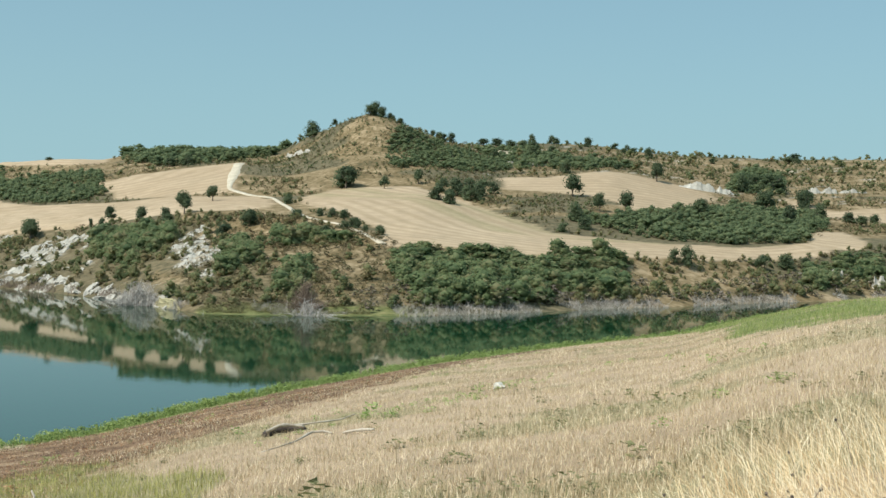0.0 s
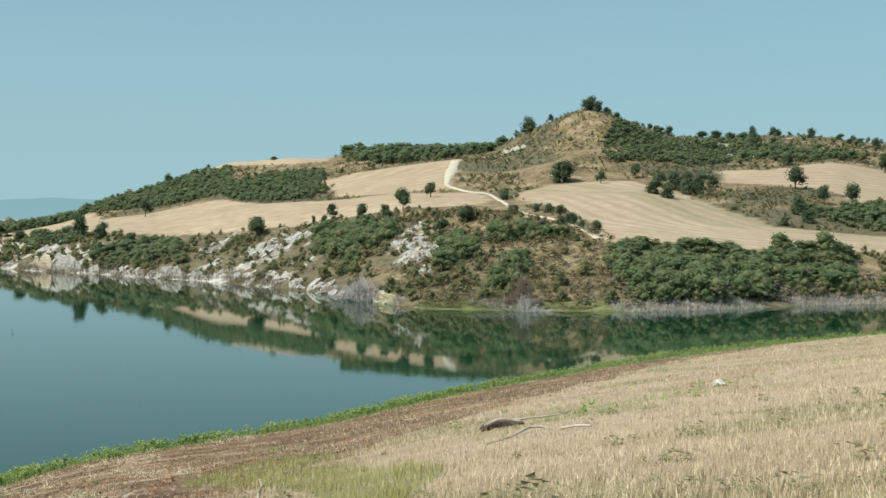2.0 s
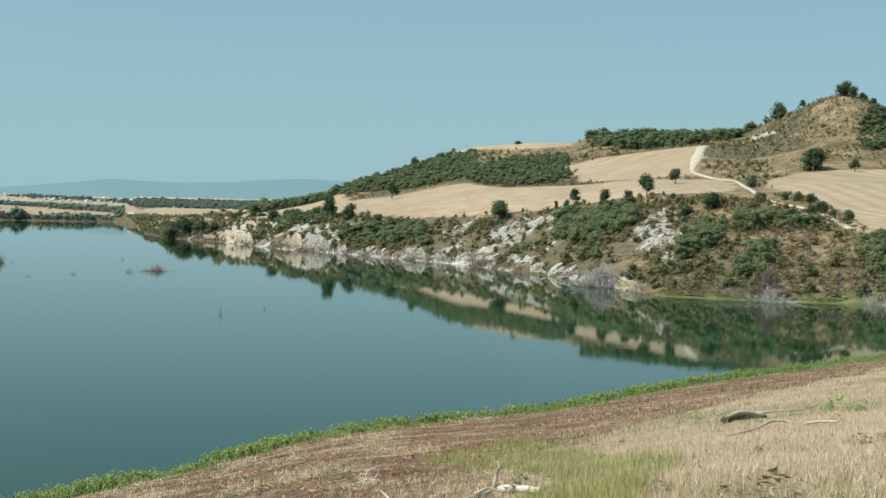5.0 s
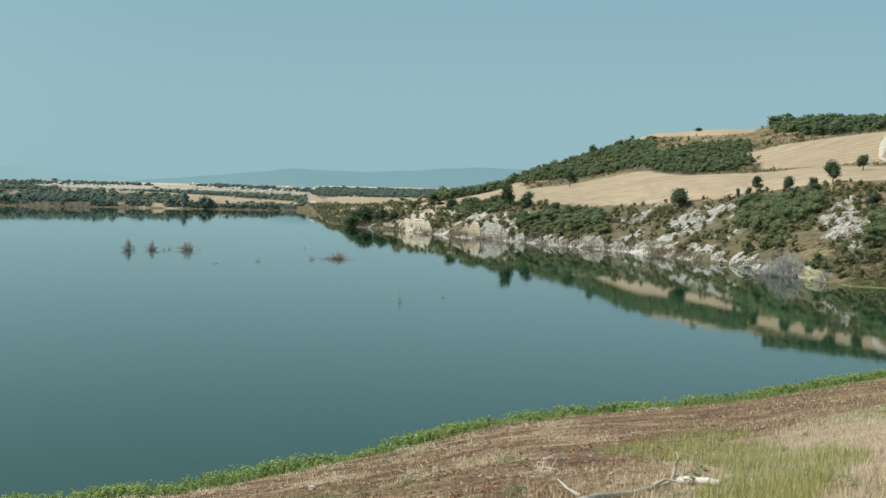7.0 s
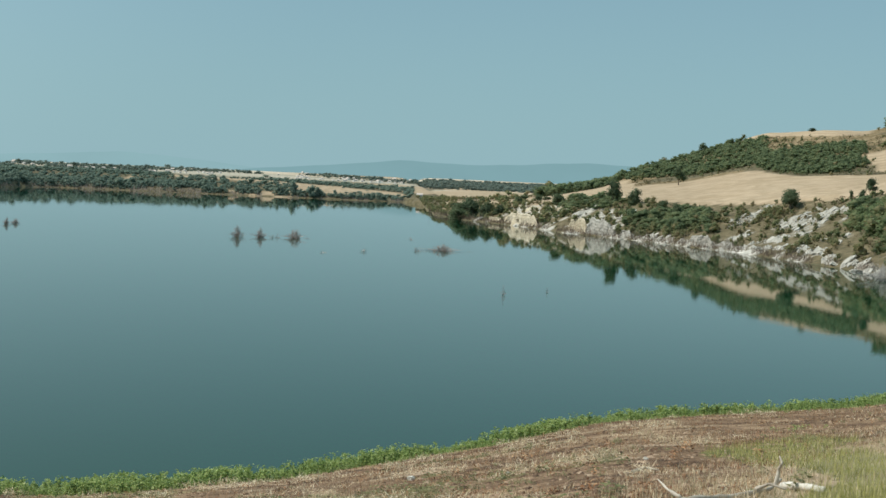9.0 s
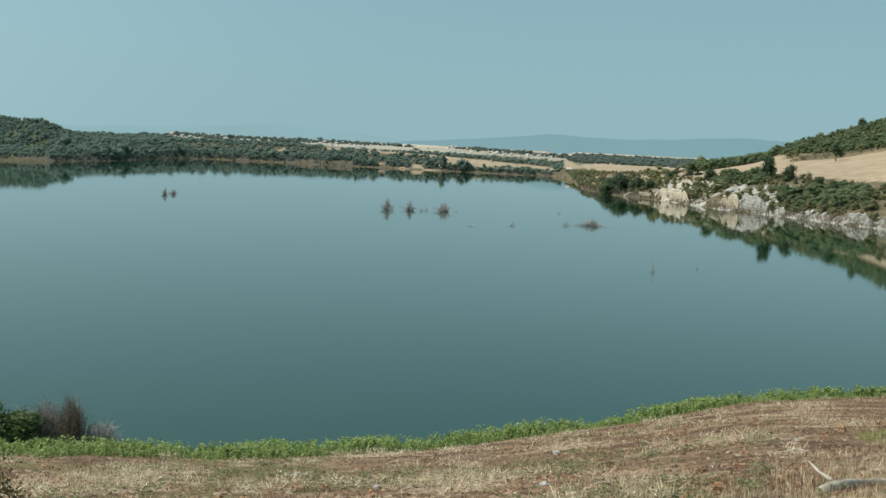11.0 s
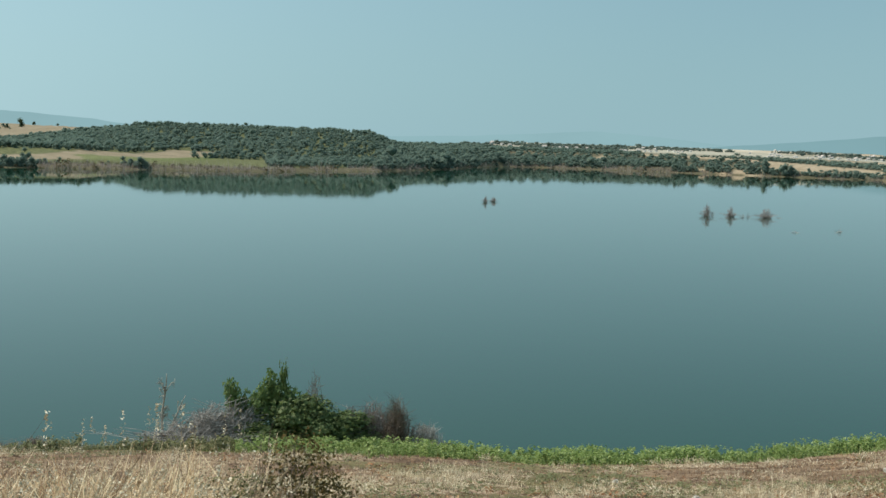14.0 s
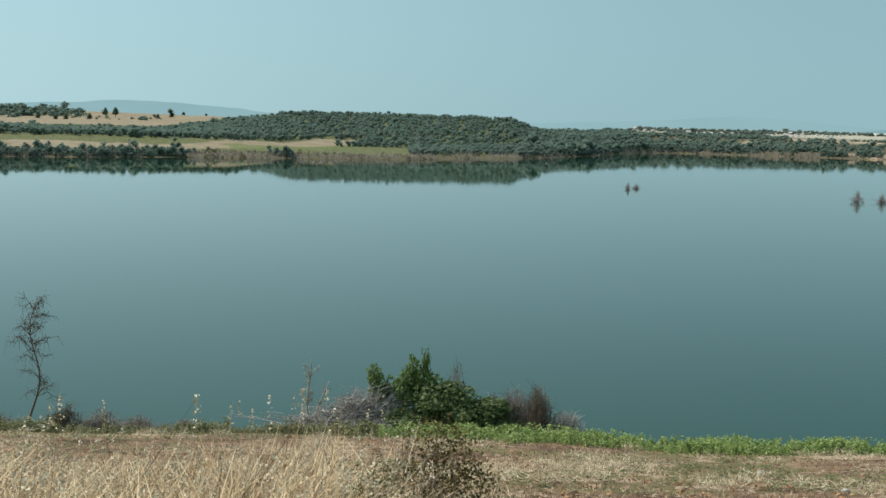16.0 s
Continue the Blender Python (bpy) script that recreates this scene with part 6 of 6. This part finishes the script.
def sapling(name, az, r, high, lean, seed, material, label, forks, thick, wave=1.0, rise=-0.1):
    g = np.random.default_rng(seed)
    ob = plant(name, az, r, label, "dead tree")
    spine = [np.array([lean * s * s + 0.045 * wave * high * math.sin(7.5 * s + seed), 0.03 * high * math.sin(4 * s), high * s]) for s in np.linspace(-0.02, 1, 16)]
    part("trunk", tube(spine, list(np.linspace(0.06, 0.012, 16) * thick), 6), material, ob, "", True)
    for k in range(forks):
        s = g.uniform(0.28, 0.98 - 0.3 * max(rise, 0))
        p = spine[int(s * 15)]
        a, n = g.uniform(0, 6.28), high * g.uniform(0.06, 0.17)
        d = np.array([math.cos(a), math.sin(a) * 0.6, g.uniform(rise, 1.0 + max(rise, 0))])
        q = p + d * n * 0.6 + np.array([0, 0, 0.03 * high])
        e = p + d * n + np.array([g.normal(0, 0.05), 0, g.uniform(-0.1, 0.08)]) * high * 0.5
        parts = [tube([p, q, e], [0.016 * thick, 0.011 * thick, 0.006], 4)]
        for _ in range(9):
            v = q + (e - q) * g.random()
            w = v + g.normal(0, 0.03, 3) * high * np.array([1, 0.6, 0.8])
            u = w + np.array([g.normal(0, 0.018), g.normal(0, 0.01), -abs(g.normal(0, 0.035))]) * high
            parts.append(tube([v, w, u], [0.007, 0.006, 0.004], 3))
        part("branch", join(parts), material, ob)
    return ob


sapling("bare_sapling", 65.6, 54.5, 5.0, 0.15, 5, BARK, "thin bare sapling with dark curling twigs", 46, 0.95)
sapling("bare_sapling", 54.5, 54.3, 2.75, 0.12, 8, DEAD_WOOD, "small grey dead sapling with few branches", 12, 1.1, 0.25, 0.7)
fork = sapling("bare_sapling", 54.15, 54.3, 1.9, 0.55, 9, DEAD_WOOD, "small grey dead sapling that leans over", 9, 0.9, 0.3, 0.7)

for k, (x, y, h, w) in enumerate(knots("-196 222 1.2 1.2; -198 227 1.0 1.5; -147 232 2.0 1.8; -147 234 1.0 0.7; -144 236 1.6 2.0; -142 237 0.7 0.9; -142 239 0.8 0.9; -139 241 1.6 2.7; -138 244 0.3 1.1;"
                                       "-110 200 0.4 1.1; -108 211 0.7 1.2; -127 270 0.5 1.2; -104 224 0.7 1.6; -102 231 1.0 4.1; -98 234 0.2 0.8; -56 144 1.1 0.5; -54 153 0.6 0.3")):
    thick = h > 0.9 and w > 1
    ob = tagged(new("drowned_bush"), "reddish drowned bush standing in the lake" if thick else "grey twigs of a drowned bush in the lake", "dead bush", "drowned bushes in the lake")
    ob.location = (x, y, -0.05)
    part("twig_cluster", moved(twigs(80 if thick else 26, 1.0, 1.0, 180 + k, 0.013, 0.9), 0, 0, 0, w, w, h * 1.4), ROSY if thick else GREY_STEMS, ob)
    if thick:
        part("foliage", moved(crown(7, 190, 0.04, 0.5, -0.3, -1, "round", 1.0), 0, 0, 0, w, w, h * 1.25), ROSY, ob, "dull reddish leaves")


def limb(name, parent, rows, material, label=""):
    """A fallen limb: x y metres, lift over the ground, thickness."""
    rows = knots(rows)
    z = land(rows[:, 0], rows[:, 1]) + rows[:, 2]
    fine = np.linspace(0, len(rows) - 1, 4 * len(rows))
    p = [np.array([np.interp(s, range(len(rows)), v) for v in (rows[:, 0], rows[:, 1], z)]) for s in fine]
    rad = np.interp(fine, range(len(rows)), rows[:, 3]) * (1 + 0.12 * np.sin(fine * 5.1))
    ox, oy, oz = parent.location
    co, f = tube([v - np.array([ox, oy, oz]) for v in p], rad, 8)
    g = np.random.default_rng(len(parent.children) + 7)
    return part(name, (co + g.normal(0, 0.13, co.shape) * np.repeat(rad, 8)[:, None], f), material, parent, label, True)


def fallen(name, x, y, label):
    ob = tagged(new(name), label, "log")
    ob.location = (x, y, float(land(x, y)))
    return ob


log = fallen("fallen_log", 0.5, 34.0, "dark broken log with a thin pale branch on the stubble")
limb("trunk", log, "-0.25 33.6 0.06 0.08; 0.05 33.9 0.12 0.1; 0.4 34.0 0.09 0.07; 0.75 33.9 0.06 0.035", DARK_WOOD)
limb("split_side", log, "-0.2 33.5 0.14 0.03; 0.1 33.7 0.23 0.05; 0.35 33.8 0.2 0.04; 0.7 33.8 0.1 0.025", DEAD_WOOD, "pale split wood")
limb("branch", log, "0.5 34.1 0.16 0.03; 1.0 34.0 0.16 0.022; 1.6 34.3 0.14 0.018; 2.0 34.6 0.2 0.01", DEAD_WOOD, "pale thin branch")
pale = fallen("fallen_branch", 0.9, 29.8, "bleached crooked branch lying on the stubble")
limb("limb", pale, "-0.3 27.8 0.0 0.01; 0.1 28.4 0.02 0.016; 0.45 29.5 0.04 0.02; 0.8 30.6 0.12 0.028; 1.1 30.7 0.08 0.026; 1.25 30.5 0.03 0.016", DEAD_WOOD)
limb("end", pale, "1.45 29.4 0.05 0.025; 1.7 28.9 0.08 0.035; 2.0 28.0 0.06 0.025", DEAD_WOOD)
drift = fallen("driftwood", -3.8, 18.8, "grey forked driftwood in the grass")
limb("limb", drift, "-4.2 17.0 0.05 0.07; -4.12 17.6 0.08 0.08; -3.98 18.2 0.06 0.052; -3.8 18.6 0.05 0.042; -3.62 18.9 0.07 0.038; -3.45 19.7 0.08 0.03; -3.35 19.9 0.2 0.026", DEAD_WOOD)
limb("fork", drift, "-3.4 19.8 0.12 0.032; -3.37 19.8 0.34 0.026; -3.31 19.7 0.44 0.018; -3.36 19.75 0.54 0.01", DEAD_WOOD)
limb("twig", drift, "-3.55 19.1 0.12 0.028; -3.35 19.0 0.2 0.02; -3.12 19.0 0.12 0.011", DEAD_WOOD)
limb("twig", drift, "-4.2 17.5 0.14 0.03; -4.4 17.6 0.24 0.018; -4.62 17.9 0.36 0.009", DEAD_WOOD)
white = fallen("bleached_log", -3.1, 20.1, "short bleached white log in the grass")
limb("limb", white, "-3.43 20.5 0.06 0.05; -3.03 20.1 0.07 0.06; -2.73 19.8 0.05 0.045", mottled("bleached_wood", (0.42, 0.38, 0.32), (0.6, 0.56, 0.49), (0.7, 0.67, 0.6), scale=3, island=0.05, relief=0.01))
stick = fallen("driftwood_stick", -6.9, 25.7, "small bleached stick on the brown soil")
limb("limb", stick, "-7.05 25.3 0.03 0.025; -6.9 25.7 0.09 0.03; -6.6 25.6 0.04 0.012", DEAD_WOOD)
WHITE_STONE = mottled("white_field_stone", (0.42, 0.40, 0.34), (0.60, 0.575, 0.51), (0.72, 0.69, 0.62), scale=4, island=0.0, relief=0.02)
FIELD_STONES = [boulder(40 + k, 0.85) for k in range(3)]
for me in FIELD_STONES:
    me.materials.append(WHITE_STONE)
for k, (x, y, s) in enumerate(((7.2, 44.0, 0.17), (-14.6, 23.2, 0.07), (-10.2, 21.7, 0.07), (-11.5, 30.5, 0.06), (-15.2, 33.0, 0.09), (-8.1, 30.2, 0.05), (-20.3, 28.4, 0.08))):
    ob = tagged(piece("field_stone", FIELD_STONES[k % 3], None), "pale stone lying on the dry field", "stone", "loose stones")
    ob.matrix_world = pose(x, y, float(land(x, y)) + 0.45 * s, 0, 0, 40 * k) @ Matrix.Diagonal((s * 1.2, s, s, 1))


# ---- houses far away ----
def house_parts():
    w, d, h, t = 4.5, 3.6, 4.2, 2.0
    co = np.array([(-w, -d, -1), (w, -d, -1), (w, d, -1), (-w, d, -1), (-w, -d, h), (w, -d, h), (w, d, h), (-w, d, h), (-w, 0, h + t), (w, 0, h + t)], float)
    f = np.array([(0, 1, 5), (0, 5, 4), (2, 3, 7), (2, 7, 6), (1, 2, 6), (1, 6, 5), (3, 0, 4), (3, 4, 7), (5, 6, 9), (7, 4, 8)])
    e, u = 0.4, 0.25
    top = np.array([(-w - e, -d - e, h - 0.2), (w + e, -d - e, h - 0.2), (w + e, 0, h + t), (-w - e, 0, h + t), (w + e, d + e, h - 0.2), (-w - e, d + e, h - 0.2)], float)
    rco = np.concatenate([top, top + np.array([0, 0, u])])
    rf = []
    for a, b, c, g_ in ((0, 1, 2, 3), (3, 2, 4, 5)):
        rf += [(a + 6, b + 6, c + 6), (a + 6, c + 6, g_ + 6), (c, b, a), (g_, c, a)]
    for a, b in ((0, 1), (1, 2), (2, 4), (4, 5), (5, 3), (3, 0)):
        rf += [(a, b, b + 6), (a, b + 6, a + 6)]
    wc = np.array([(-0.6, -0.05, 0), (0.6, -0.05, 0), (0.6, -0.05, 1.4), (-0.6, -0.05, 1.4), (-0.6, 0.05, 0), (0.6, 0.05, 0), (0.6, 0.05, 1.4), (-0.6, 0.05, 1.4)], float)
    wf = np.array([(0, 1, 2), (0, 2, 3), (1, 5, 6), (1, 6, 2), (4, 0, 3), (4, 3, 7), (3, 2, 6), (3, 6, 7)])
    return mesh_of("wall", co, f), mesh_of("roof", rco, np.array(rf)), mesh_of("window", wc, wf)


WALL, ROOF, WINDOW = house_parts()
for me, m in ((WALL, PLASTER), (ROOF, TILES), (WINDOW, GLASS)):
    me.materials.append(m)


def house(x, y, turn, size, label, group):
    ob = tagged(new("village_house"), label, "house", group)
    ob.matrix_world = pose(x, y, float(land(x, y)), 0, 0, turn) @ Matrix.Diagonal((size, size * 0.95, size, 1))
    piece("wall", WALL, None, ob)
    piece("roof", ROOF, None, ob)
    for dx in (-2.6, 0.0, 2.6):
        piece("window", WINDOW, None, ob).location = (dx, -3.62, 1.3)


g = np.random.default_rng(191)
for k in range(120):
    hub = (26.2, 27.6, 29.6, 34.2, 35.6, 38.4, 41.3)[k % 7]
    az = hub + g.normal(0, 0.5)
    r = 1760 + abs(g.normal(0, 260))
    x, y = spot(az, r)
    house(float(x), float(y), az + g.uniform(-60, 60), g.choice([0.3, 0.38, 0.45, 0.62], p=[0.35, 0.35, 0.2, 0.1]), "white plastered village house with a tiled roof", "houses of the far village")
x, y = spot(24.9, 885.0)
house(float(x), float(y), 20, 0.42, "small white lakeside hut with a tiled roof", "")
g = np.random.default_rng(195)
for k in range(12):
    az, r = g.uniform(-25, -16), g.uniform(7, 11)
    x, y, z = at_bearing(az, r)
    h = g.uniform(0.2, 0.42)
    ob = tagged(new("dry_thistle"), "dry thistle with a dark round head in tall grass", "thistle", "thistles in the dry grass")
    ob.location = (x, y, z)
    tx, ty = g.normal(0, 0.12, 2)
    part("stem", tube([(0, 0, -0.03), (tx * 0.4, ty * 0.4, h * 0.55), (tx, ty, h)], [0.004, 0.003, 0.0025], 4), BROWN_STEMS, ob)
    co, f = ball(1)
    part("head", (co * np.array([0.011, 0.011, 0.012]) * (1 + 0.2 * g.random((len(co), 1))) + np.array([tx, ty, h]), f), DARK_WOOD, ob, "dark brown seed head")
